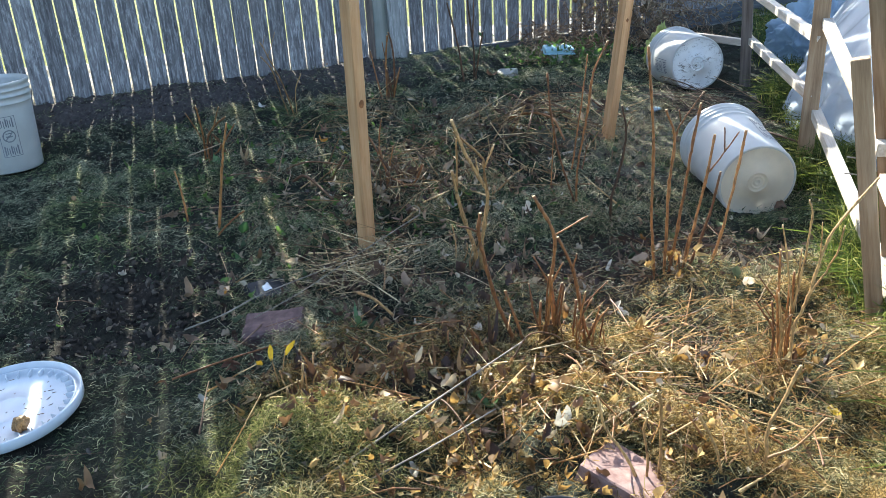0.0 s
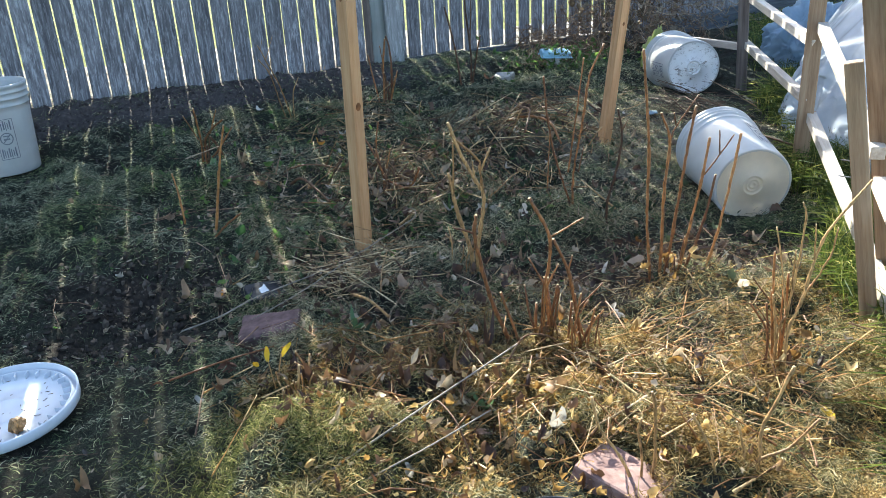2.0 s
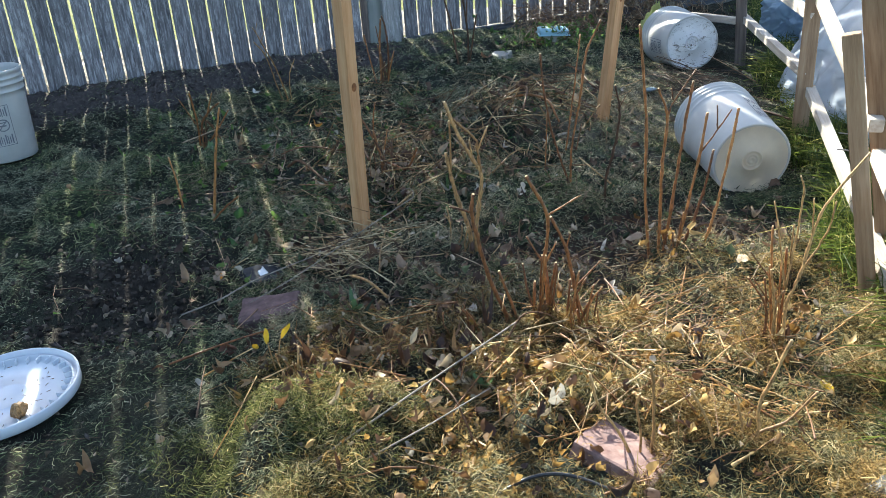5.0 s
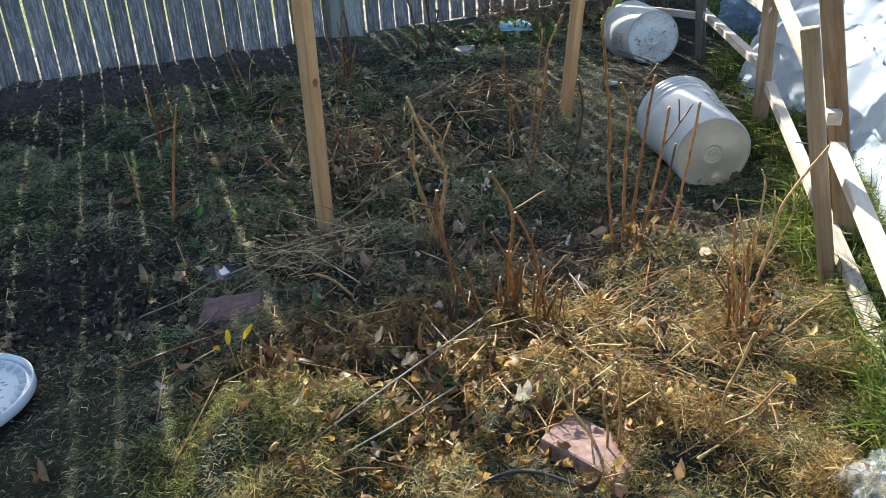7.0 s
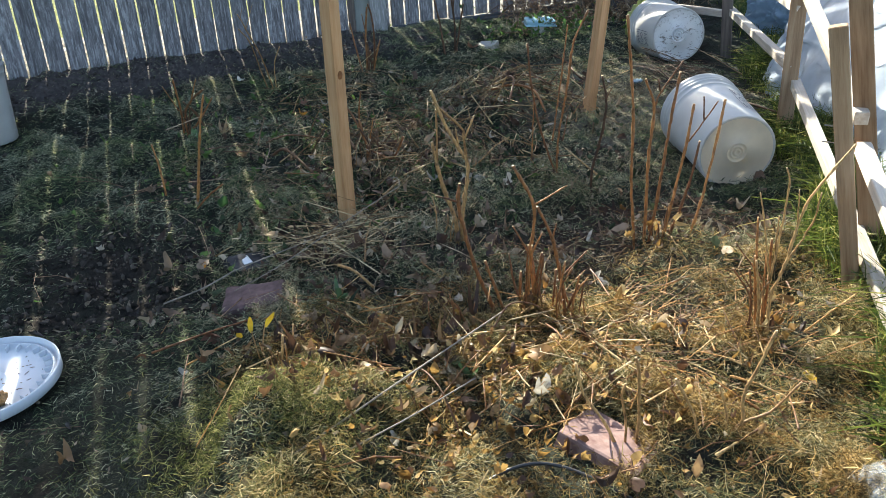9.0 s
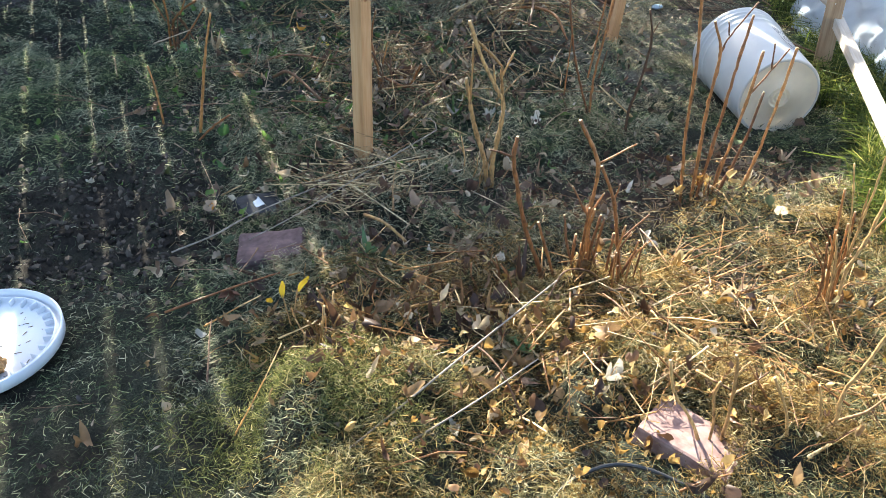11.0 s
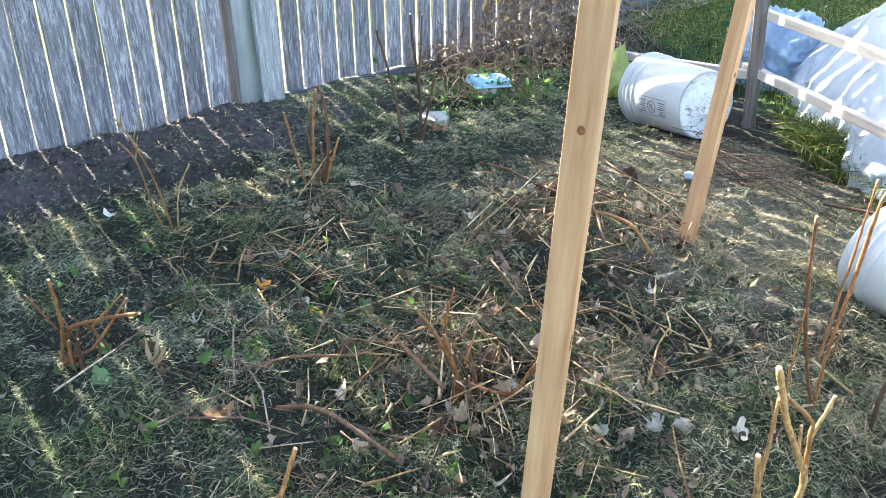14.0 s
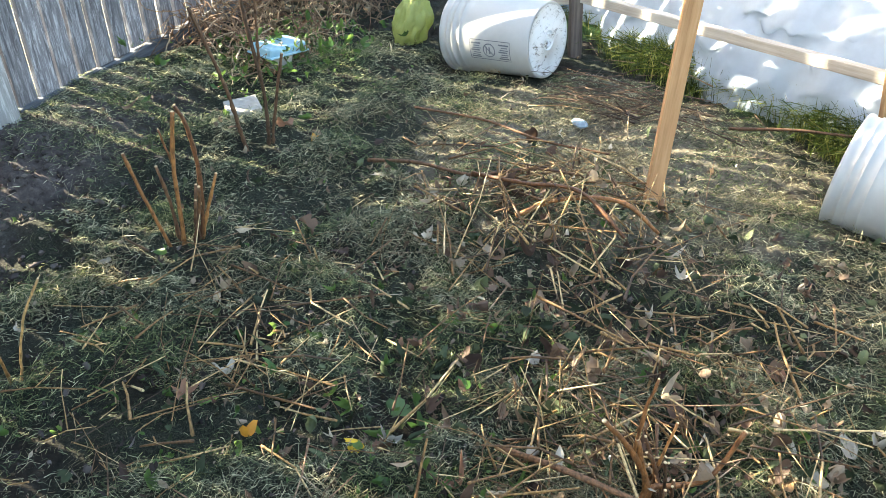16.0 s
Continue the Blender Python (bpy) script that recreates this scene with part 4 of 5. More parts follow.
build_plant((
    ((0.935, 1.868, 0.059), (0.920, 1.871, 0.227), (0.915, 1.872, 0.427), (0.890, 1.876, 0.671)),
    ((0.963, 1.863, 0.080), (0.962, 1.863, 0.305), (0.969, 1.862, 0.431), (0.943, 1.867, 0.508)),
    ((0.969, 1.862, 0.431), (0.985, 1.859, 0.475), (1.035, 1.850, 0.550)),
    ((0.977, 1.861, 0.053), (1.001, 1.856, 0.263), (1.014, 1.854, 0.397), (1.030, 1.851, 0.521)),
    ((1.006, 1.855, 0.030), (1.029, 1.851, 0.145), (1.058, 1.846, 0.317), (1.071, 1.843, 0.436)),
    ((1.064, 1.844, 0.335), (1.101, 1.838, 0.389), (1.133, 1.832, 0.440)),
    ((1.101, 1.838, 0.389), (1.095, 1.839, 0.454)),
    ((1.031, 1.851, 0.067), (1.074, 1.843, 0.210), (1.094, 1.839, 0.334)),
    ((1.067, 1.844, 0.009), (1.109, 1.836, 0.149), (1.136, 1.831, 0.320), (1.151, 1.829, 0.443)),
    ((0.982, 1.860, 0.475), (0.975, 1.861, 0.506))), M_STEM, "clump of tall cut stems in front of a bucket", 0.0041, 6)
build_plant((
    ((1.005, 1.372, 0.026), (1.002, 1.372, 0.125), (1.017, 1.370, 0.159)),
    ((1.017, 1.370, 0.159), (0.993, 1.374, 0.283), (0.973, 1.378, 0.369)),
    ((1.017, 1.370, 0.159), (1.028, 1.368, 0.294), (1.031, 1.367, 0.386), (1.021, 1.369, 0.421)),
    ((1.026, 1.368, 0.027), (1.025, 1.368, 0.124), (1.046, 1.364, 0.200), (1.061, 1.362, 0.286), (1.082, 1.358, 0.355), (1.155, 1.344, 0.462)),
    ((1.020, 1.369, 0.235), (1.019, 1.369, 0.314)),
    ((1.046, 1.364, 0.200), (1.091, 1.356, 0.290), (1.101, 1.354, 0.360)),
    ((1.061, 1.362, 0.286), (1.054, 1.363, 0.370)),
    ((0.999, 1.373, 0.113), (0.982, 1.376, 0.211))), M_STEM_PALE, "bushy pale cut plant at the lawn edge", 0.0033, 7)
build_plant((
    ((-0.056, 1.464, 0.021), (-0.038, 1.460, 0.160)),
    ((-0.034, 1.460, 0.006), (-0.032, 1.459, 0.082)),
    ((-0.016, 1.456, -0.003), (-0.016, 1.456, 0.106)),
    ((-0.081, 1.468, 0.037), (-0.077, 1.468, 0.101)),
    ((-0.096, 1.471, 0.024), (-0.117, 1.475, 0.068)),
    ((-0.008, 1.455, 0.018), (0.018, 1.450, 0.066)),
    ((-0.074, 1.467, 0.015), (-0.097, 1.471, 0.057)),
    ((-0.045, 1.462, 0.014), (-0.044, 1.462, 0.068))), M_STEM_PALE, "short cut stubs on a mound of clippings", 0.0036, 8)
build_plant((
    ((0.565, 1.066, 0.006), (0.567, 1.066, 0.101), (0.562, 1.067, 0.204), (0.555, 1.068, 0.233)),
    ((0.544, 1.070, 0.011), (0.545, 1.070, 0.094), (0.535, 1.072, 0.152), (0.540, 1.071, 0.180)),
    ((0.541, 1.071, 0.015), (0.507, 1.077, 0.099), (0.469, 1.084, 0.163), (0.453, 1.087, 0.229)),
    ((0.687, 1.044, -0.008), (0.665, 1.048, 0.100), (0.627, 1.055, 0.183)),
    ((0.728, 1.036, -0.011), (0.751, 1.032, 0.076), (0.749, 1.033, 0.138), (0.768, 1.029, 0.197), (0.791, 1.025, 0.268)),
    ((0.753, 1.032, 0.078), (0.803, 1.023, 0.101), (0.848, 1.014, 0.159)),
    ((0.726, 1.037, 0.041), (0.719, 1.038, 0.115), (0.705, 1.041, 0.162)),
    ((0.563, 1.067, 0.190), (0.580, 1.064, 0.218))), M_STEM_PALE, "golden branching cut plant over the paving brick", 0.0033, 9)
build_plant((
    ((-0.255, 2.382, 0.146), (-0.228, 2.365, 0.283), (-0.206, 2.351, 0.388), (-0.182, 2.335, 0.477)),
    ((-0.352, 2.446, 0.153), (-0.356, 2.448, 0.250), (-0.366, 2.455, 0.317)),
    ((-0.261, 2.387, 0.121), (-0.214, 2.356, 0.172), (-0.170, 2.327, 0.209))), M_STEM, "cut stems beside dark soil", 0.005, 10)
build_plant((
    ((0.454, 3.898, 0.171), (0.431, 3.921, 0.305), (0.418, 3.935, 0.399)),
    ((0.477, 3.874, 0.210), (0.483, 3.868, 0.363), (0.496, 3.854, 0.477)),
    ((0.506, 3.843, 0.205), (0.516, 3.834, 0.331), (0.512, 3.838, 0.440), (0.500, 3.850, 0.490)),
    ((0.513, 3.837, 0.224), (0.540, 3.809, 0.330)),
    ((0.483, 3.867, 0.348), (0.472, 3.879, 0.443))), M_STEM, "thick cut stumps near the plank fence", 0.0051, 11)
build_plant((
    ((0.951, 4.029, 0.194), (0.954, 4.025, 0.340), (0.940, 4.040, 0.523), (0.934, 4.046, 0.633)),
    ((0.961, 4.019, 0.216), (0.978, 4.001, 0.339), (0.995, 3.983, 0.439)),
    ((0.903, 4.079, 0.236), (0.887, 4.095, 0.377), (0.849, 4.135, 0.575)),
    ((0.952, 4.028, 0.391), (0.963, 4.017, 0.632))), M_STEM_DARK, "tall dark stems below the fence", 0.0052, 12)
build_plant((
    ((0.322, 2.778, 0.117), (0.298, 2.801, 0.202), (0.259, 2.839, 0.283)),
    ((0.298, 2.801, 0.202), (0.305, 2.795, 0.282), (0.315, 2.785, 0.337)),
    ((0.318, 2.782, 0.130), (0.300, 2.799, 0.231)),
    ((0.330, 2.770, 0.166), (0.346, 2.755, 0.243)),
    ((0.322, 2.778, 0.117), (0.395, 2.707, 0.104), (0.436, 2.668, 0.189)),
    ((0.309, 2.790, 0.178), (0.280, 2.818, 0.237))), M_STEM, "thick orange forked stump among stalks", 0.0052, 13)


build_plant((
    ((-0.360, 3.300, 0.130), (-0.350, 3.240, 0.240), (-0.355, 3.200, 0.360)),
    ((-0.340, 3.270, 0.200), (-0.290, 3.120, 0.290), (-0.232, 2.984, 0.353)),
    ((-0.300, 3.140, 0.270), (-0.253, 3.005, 0.388)),
    ((-0.360, 3.260, 0.220), (-0.400, 3.220, 0.330)),
    ((-0.350, 3.300, 0.120), (-0.300, 3.250, 0.160), (-0.220, 3.220, 0.270))), M_STEM, "splintered forked stump beside the dark soil", 0.0042, 15)


build_plant((
    ((0.016, 3.862, 0.149), (-0.019, 3.812, 0.307), (-0.066, 3.751, 0.438), (-0.081, 3.773, 0.475), (-0.095, 3.789, 0.500)),
    ((-0.066, 3.751, 0.438), (-0.046, 3.763, 0.482), (-0.023, 3.776, 0.539)),
    ((-0.083, 3.778, 0.484), (-0.076, 3.784, 0.506), (-0.069, 3.790, 0.527)),
    ((-0.010, 3.874, 0.151), (-0.032, 3.846, 0.251), (-0.058, 3.801, 0.372), (-0.098, 3.764, 0.440)),
    ((-0.059, 3.802, 0.372), (-0.048, 3.811, 0.400), (-0.044, 3.798, 0.437)),
    ((0.033, 3.847, 0.138), (0.039, 3.795, 0.267), (0.071, 3.763, 0.347))), M_STEM_PALE, "thin olive-brown sapling with forked twigs", 0.0028, 16)


def stub_cluster(x, y, count, height, spread, material, label, seed, r=0.0046, lean=0.16):
    """Cut-back stubs round one root: some straight, some forked, all leaning outwards a little."""
    rng = np.random.default_rng(seed)
    stems = []
    for k in range(count):
        t, q = rng.uniform(0, 6.28), abs(rng.normal(0, spread))
        bx, by = x + q * math.cos(t), y + q * 0.6 * math.sin(t)
        h = height * (0.35 + 0.75 * rng.random() ** 1.4)
        dx, dy = rng.normal(0, lean) + 0.5 * q * math.cos(t), rng.normal(0, lean)
        z = float(gz(bx, by)) + 0.01
        mid = (bx + dx * h * 0.45 + rng.normal(0, 0.005), by + dy * h * 0.45, z + h * 0.5)
        tip = (bx + dx * h, by + dy * h, z + h)
        stems.append(((bx, by, z), mid, tip))
        if rng.random() < 0.45 and h > 0.07:
            a = rng.choice((-1, 1)) * rng.uniform(0.3, 0.8)
            f = h * rng.uniform(0.25, 0.5)
            stems.append((mid, (mid[0] + a * f, mid[1] + rng.normal(0, 0.3) * f, mid[2] + f)))
    return build_plant(stems, material, label, r, seed)


stub_cluster(0.53, 1.585, 8, 0.17, 0.045, M_STEM, "dense orange stubs round a cut-back root", 61, 0.0034)
stub_cluster(0.63, 1.56, 5, 0.13, 0.035, M_STEM, "short orange stubs in the straw", 62, 0.0030)
stub_cluster(1.02, 1.39, 5, 0.36, 0.016, M_STEM, "upright golden cut stems at the lawn edge", 63, 0.0032, 0.07)
stub_cluster(0.985, 1.855, 5, 0.14, 0.04, M_STEM, "short brown stubs between tall cut stems", 64, 0.0031)
stub_cluster(0.33, 2.76, 6, 0.17, 0.045, M_STEM_DARK, "orange-brown stubs of a sawn bush", 65, 0.0040, 0.3)
stub_cluster(0.495, 3.86, 4, 0.24, 0.03, M_STEM_DARK, "thick splintered stubs near the plank fence", 66, 0.0052, 0.16)
stub_cluster(-0.33, 3.26, 4, 0.15, 0.05, M_STEM_DARK, "low splintered stubs in the clippings", 67, 0.0038, 0.3)
stub_cluster(0.47, 2.16, 5, 0.12, 0.04, M_STEM_PALE, "pale stubs at the foot of the forked plant", 68, 0.0030, 0.25)
stub_cluster(-0.04, 1.48, 9, 0.085, 0.045, M_STEM_PALE, "golden stubs on the mound of clippings", 69, 0.0031, 0.2)
stub_cluster(0.36, 1.62, 6, 0.11, 0.06, M_STEM, "thin russet stubs among dead leaves", 70, 0.0025, 0.25)


def build_yellow_sprout():
    sp = empty("sprout", pose(-0.112, 1.575, float(gz(-0.112, 1.575)) - 0.012))
    tagged(sp, "small sprout with bright yellow leaves", "sprout", "cut-back plants")
    part("stalk", to_mesh("stalk", *merge([tube([(0.02, -0.02, -0.01), (0.01, 0, 0.05), (0.005, 0.0, 0.09)], 0.002, 0.0012, 6, 5),
                                           tube([(0.02, -0.02, -0.01), (0.025, 0.0, 0.05), (0.036, 0.01, 0.095)], 0.002, 0.0012, 6, 5)])), M_STEM_PALE, sp)
    for x, y, z, h, w, tilt, turn in ((0.005, 0, 0.085, 0.042, 0.0062, 2, 10), (0.036, 0.01, 0.088, 0.042, 0.0062, 34, 5), (-0.016, 0.005, 0.075, 0.020, 0.006, -40, 20)):
        v, f = [], []
        for i in range(7):
            u = i / 6
            hw = w * math.sin(math.pi * (0.08 + 0.88 * u)) ** 0.8
            for s, dy in ((-1, 0.25), (0, 0.0), (1, 0.25)):
                v.append((s * hw, -dy * hw + 0.004 * math.sin(u * 5), u * h))
        for i in range(6):
            for k in range(2):
                f.append((3 * i + k, 3 * i + k + 1, 3 * i + k + 4, 3 * i + k + 3))
        part("leaf", to_mesh("leaf", v, f, True), M_LEAF_GOLD, sp, "bright yellow leaf", m=pose(x, y, z, 0, tilt, turn))


build_yellow_sprout()


# ---------------------------------------------------------------- loose sticks, canes, hose
def build_stick(name, pts, r0, r1, material, label, category, n=16, knots=0.12):
    o = np.array(pts[0])
    me = to_mesh(name, *tube([np.array(p) - o for p in pts], r0, r1, n, 7, knots, 0.0, len(pts)), True)
    return tagged(part(name, me, material, m=Matrix.Translation(o)), label, category)


build_stick("cane", ((-0.04, 1.18, 0.075), (0.20, 1.345, 0.09), (0.445, 1.51, 0.105)), 0.0021, 0.0018, M_CANE, "thin straight grey cane across the leaf litter", "cane", 12, 0.0)
build_stick("cane", ((0.05, 1.18, 0.06), (0.19, 1.24, 0.07), (0.33, 1.31, 0.08)), 0.0018, 0.0014, M_CANE, "thin grey cane in the straw", "cane", 10, 0.05)
build_stick("cane", ((-0.16, 1.965, 0.03), (-0.03, 1.97, 0.085), (0.13, 1.955, 0.18), (0.299, 1.942, 0.275)), 0.0014, 0.0012, M_CANE, "thin straight pale cane leaning over the stalks", "cane", 14, 0.0)
build_stick("cane", ((0.299, 1.942, 0.275), (0.305, 1.98, 0.278), (0.30, 2.03, 0.27), (0.284, 2.06, 0.253)), 0.0012, 0.0009, M_CANE, "bent pale tip of a broken cane", "cane", 12, 0.0)
build_stick("stick", ((-0.34, 1.95, 0.03), (-0.24, 1.99, 0.04), (-0.14, 2.04, 0.06), (0.02, 2.12, 0.07)), 0.0022, 0.0016, M_CANE, "grey dry stick on dark soil", "stick")
build_stick("vine", ((0.196, 1.384, 0.04), (0.225, 1.37, 0.085), (0.25, 1.30, 0.085), (0.265, 1.25, 0.05), (0.275, 1.21, 0.01)), 0.0024, 0.0018, M_STEM_DARK, "arched dark vine in the leaf litter", "vine", 22, 0.0)
build_stick("vine", ((0.42, 1.49, 0.08), (0.47, 1.53, 0.11), (0.54, 1.55, 0.085), (0.60, 1.54, 0.02)), 0.0022, 0.0016, M_STEM_DARK, "arched dark vine by a cut plant", "vine", 22, 0.0)
build_stick("hose", ((0.22, 1.00, 0.03), (0.275, 1.04, 0.05), (0.35, 1.055, 0.06), (0.417, 1.034, 0.055), (0.49, 0.965, 0.04), (0.56, 0.88, 0.02)), 0.0035, 0.0035, M_HOSE, "thin black irrigation hose in the straw", "hose", 30, 0.0)
build_stick("stick", ((-0.35, 1.72, 0.02), (-0.22, 1.76, 0.03), (-0.10, 1.80, 0.03)), 0.003, 0.002, M_STEM, "brown stick on the grass", "stick")
build_stick("branch", ((1.03, 3.76, 0.17), (1.05, 3.62, 0.185), (1.04, 3.45, 0.19), (1.12, 3.33, 0.20), (1.18, 3.22, 0.18)), 0.0055, 0.0035, M_STEM_DARK, "dark bent branch on the pile", "branch", 26)
build_stick("branch", ((1.04, 3.45, 0.195), (1.00, 3.30, 0.22), (0.99, 3.15, 0.235), (0.93, 3.02, 0.18)), 0.0055, 0.004, M_STEM, "orange-brown branch on the pile", "branch", 22)
build_stick("branch", ((0.93, 3.28, 0.17), (1.0, 3.20, 0.20), (1.05, 3.07, 0.20), (1.07, 2.98, 0.13)), 0.0065, 0.0045, M_STEM, "thick bleached brown branch on the pile", "branch", 20)
build_stick("branch", ((1.42, 3.85, 0.17), (1.40, 3.60, 0.18), (1.37, 3.40, 0.165), (1.42, 3.22, 0.14)), 0.004, 0.003, M_STEM_DARK, "long thin branch on bare soil", "branch", 26)
build_stick("branch", ((1.80, 2.98, 0.12), (1.85, 2.80, 0.13), (1.90, 2.64, 0.12)), 0.005, 0.004, M_STEM_DARK, "dark stick beside the lawn", "branch")
build_stick("branch", ((0.30, 3.02, 0.11), (0.26, 2.90, 0.16), (0.27, 2.75, 0.14)), 0.0055, 0.0045, M_STEM_DARK, "short dark stick in the mulch", "branch")
build_stick("branch", ((-0.02, 2.92, 0.10), (0.03, 2.80, 0.15), (0.11, 2.66, 0.10)), 0.0055, 0.0045, M_STEM_DARK, "dark stick poking from the mulch", "branch")
build_stick("branch", ((-0.07, 3.10, 0.09), (0.05, 3.02, 0.14), (0.20, 2.97, 0.12)), 0.0036, 0.003, M_STEM_DARK, "dark snapped stick in the mulch", "branch")


build_stick("stick", ((0.117, 1.930, 0.080), (0.152, 1.861, 0.090), (0.197, 1.829, 0.050)), 0.0042, 0.0034, M_STEM_PALE, "short snapped pale stick in the stalks", "stick")


def build_pod(x, y):
    bm = bmesh.new()
    bmesh.ops.create_icosphere(bm, subdivisions=3, radius=0.0125)
    for v in bm.verts:
        a = math.atan2(v.co.y, v.co.x)
        v.co *= 1 + 0.10 * math.cos(8 * a) * (1 - (v.co.z / 0.0125) ** 2)
        v.co.z *= 0.82
    ob = part("seed_head", bm_mesh("seed_head", bm, True), M_STEM_PALE, m=pose(x, y, float(gz(x, y)) + 0.012, 60, 20, 0))
    tagged(ob, "dried round seed head among dead leaves", "seed head")


build_pod(0.234, 1.263)


def on_thing(x, y):
    """Whether a place is covered by a thing that lies on the ground."""
    return ((x + 0.715) ** 2 + (y - 1.685) ** 2 < 0.172 ** 2) | ((np.abs(x + 0.109) < 0.075) & (np.abs(y - 1.945) < 0.06)) | \
        ((np.abs(x - 0.515) < 0.05) & (np.abs(y - 1.085) < 0.06)) | ((np.abs(x - 1.53) < 0.11) & (np.abs(y - 2.46) < 0.19)) | \
        ((np.abs(x - 2.02) < 0.11) & (np.abs(y - 3.83) < 0.19)) | ((np.abs(x + 0.125) < 0.05) & (np.abs(y - 2.155) < 0.045))


def stalk(pts, r0, r1):
    """A dry stalk: straight from node to node, thicker at each node, snapped off square."""
    out = []
    for i, (a, b) in enumerate(zip(pts[:-1], pts[1:])):
        f, g = i / (len(pts) - 1), (i + 1) / (len(pts) - 1)
        out.append(tube([a, a * 0.85 + b * 0.15, a * 0.15 + b * 0.85, b], r0 * (1 - f) + r1 * f, r0 * (1 - g) + r1 * g, 5, 5, 0.3, 0.0003, i, True))
    return merge(out)


def sticks(name, rng, count, centre, spread, length, radius, material, label, category, lift=0.05, heading=None, sway=3.14, bend=0.045):
    """A heap of loose sticks, each a part of the heap."""
    heap = empty(name, pose(centre[0], centre[1], float(gz(*centre))))
    o = np.array((centre[0], centre[1], float(gz(*centre))))
    for k in range(count):
        x, y = rng.normal(centre[0], spread[0]), rng.normal(centre[1], spread[1])
        if on_thing(x, y):
            continue
        t = rng.uniform(0, 6.28) if heading is None else heading + rng.normal(0, sway)
        ln = length * (0.25 + 1.1 * rng.random() ** 1.5)
        d = np.array((math.cos(t), math.sin(t)))
        a, c = np.array((x, y)) - d * ln / 2, np.array((x, y)) + d * ln / 2
        b = (a + c) / 2 + np.array((-d[1], d[0])) * ln * rng.normal(0, bend)
        e = lift * abs(rng.normal(0, 0.5))
        up = rng.uniform(-0.4, 1.0) * lift
        r = radius * (0.28 + 0.85 * rng.random() ** 2)
        side, node = np.array((-d[1], d[0])), rng.uniform(0.3, 0.7)
        kink = (0.0, rng.normal(0, bend) * ln, 0.0)
        za, zc = float(gz(*a)), float(gz(*c))
        sink = max(0.0, float(gz(*b)) - (za + zc) / 2) * 0.7
        pts = []
        for q, w in zip((0.0, node, 1.0), kink):
            m2 = a * (1 - q) + c * q + side * w
            h = max(0, -up) * (1 - q) + max(0, up) * q + abs(w) * 0.6
            pts.append((*m2, za * (1 - q) + zc * q + sink + e + h + 0.004))
        rel = [np.array(p) - o for p in pts]
        if rng.random() < 0.22 and ln > 0.08:
            t2 = t + rng.choice((-1, 1)) * rng.uniform(0.5, 1.0)
            ln2 = ln * rng.uniform(0.15, 0.35)
            fork = [rel[1], rel[1] + np.array((math.cos(t2) * ln2, math.sin(t2) * ln2, rng.uniform(0.0, 0.5) * ln2))]
            me = to_mesh("twig", *merge([stalk(rel, r, r * 0.6), stalk(fork, r * 0.6, r * 0.4)]), True)
        else:
            me = to_mesh("twig", *stalk(rel, r, r * 0.6), True)
        part("twig", me, material, heap)
    return tagged(heap, label, category, "twig piles")


RNG = np.random.default_rng(21)
sticks("twig_pile", RNG, 95, (0.13, 2.23), (0.13, 0.12), 0.17, 0.0024, M_TWIG, "loose pile of straw-coloured stalks around the stake", "twigs", 0.06, bend=0.045)
sticks("twig_pile", RNG, 230, (1.04, 3.24), (0.19, 0.20), 0.20, 0.0030, M_TWIG, "pile of brown cut stalks by the leaning stake", "twigs", 0.08, bend=0.045)
sticks("twig_pile", RNG, 95, (1.84, 3.32), (0.07, 0.13), 0.30, 0.0027, M_TWIG_DARK, "brush of dark thin twigs beside the bucket", "twigs", 0.08, 2.2, 0.4, 0.05)
sticks("twig_pile", RNG, 230, (0.80, 1.42), (0.22, 0.13), 0.13, 0.0024, M_TWIG_GOLD, "sunlit heap of orange-brown stalks", "twigs", 0.04, 0.15, 0.9, 0.015)
sticks("twig_pile", RNG, 130, (0.62, 1.18), (0.24, 0.15), 0.12, 0.0023, M_TWIG_GOLD, "sunlit golden stalks over the straw", "twigs", 0.05, bend=0.045)
sticks("twig_pile", RNG, 290, (0.46, 2.82), (0.24, 0.19), 0.15, 0.0027, M_TWIG, "snapped stalks and stems over leaves", "twigs", 0.08, bend=0.045)
sticks("twig_pile", RNG, 80, (0.28, 3.64), (0.16, 0.15), 0.20, 0.0030, M_TWIG, "thin brown stalks scattered on mulch", "twigs", 0.06, bend=0.045)
sticks("twig_pile", RNG, 190, (0.20, 1.60), (0.20, 0.12), 0.11, 0.0021, M_TWIG_GOLD, "brown stalks among dead leaves", "twigs", 0.04, bend=0.045)
sticks("twig_pile", RNG, 200, (0.55, 2.60), (0.70, 0.70), 0.13, 0.0018, M_TWIG_GREY, "scattered thin twigs over the garden bed", "twigs", 0.04, bend=0.03)
sticks("twig_pile", RNG, 60, (0.93, 1.62), (0.20, 0.05), 0.15, 0.0022, M_TWIG_GOLD, "russet stalks lying between the cut plants", "twigs", 0.02, 0.1, 0.4, 0.015)
sticks("twig_pile", RNG, 110, (0.42, 2.80), (0.26, 0.18), 0.12, 0.0020, M_TWIG, "brown broken stalks over the sawn bush", "twigs", 0.07, bend=0.045)
sticks("twig_pile", RNG, 80, (0.25, 3.45), (0.24, 0.16), 0.13, 0.0020, M_TWIG, "thin brown stalks below the soil bank", "twigs", 0.05, bend=0.045)
sticks("twig_pile", RNG, 60, (0.15, 2.16), (0.10, 0.08), 0.30, 0.0019, M_STALK_PALE, "long pale straw stalks splayed round the stake", "twigs", 0.05, bend=0.02)
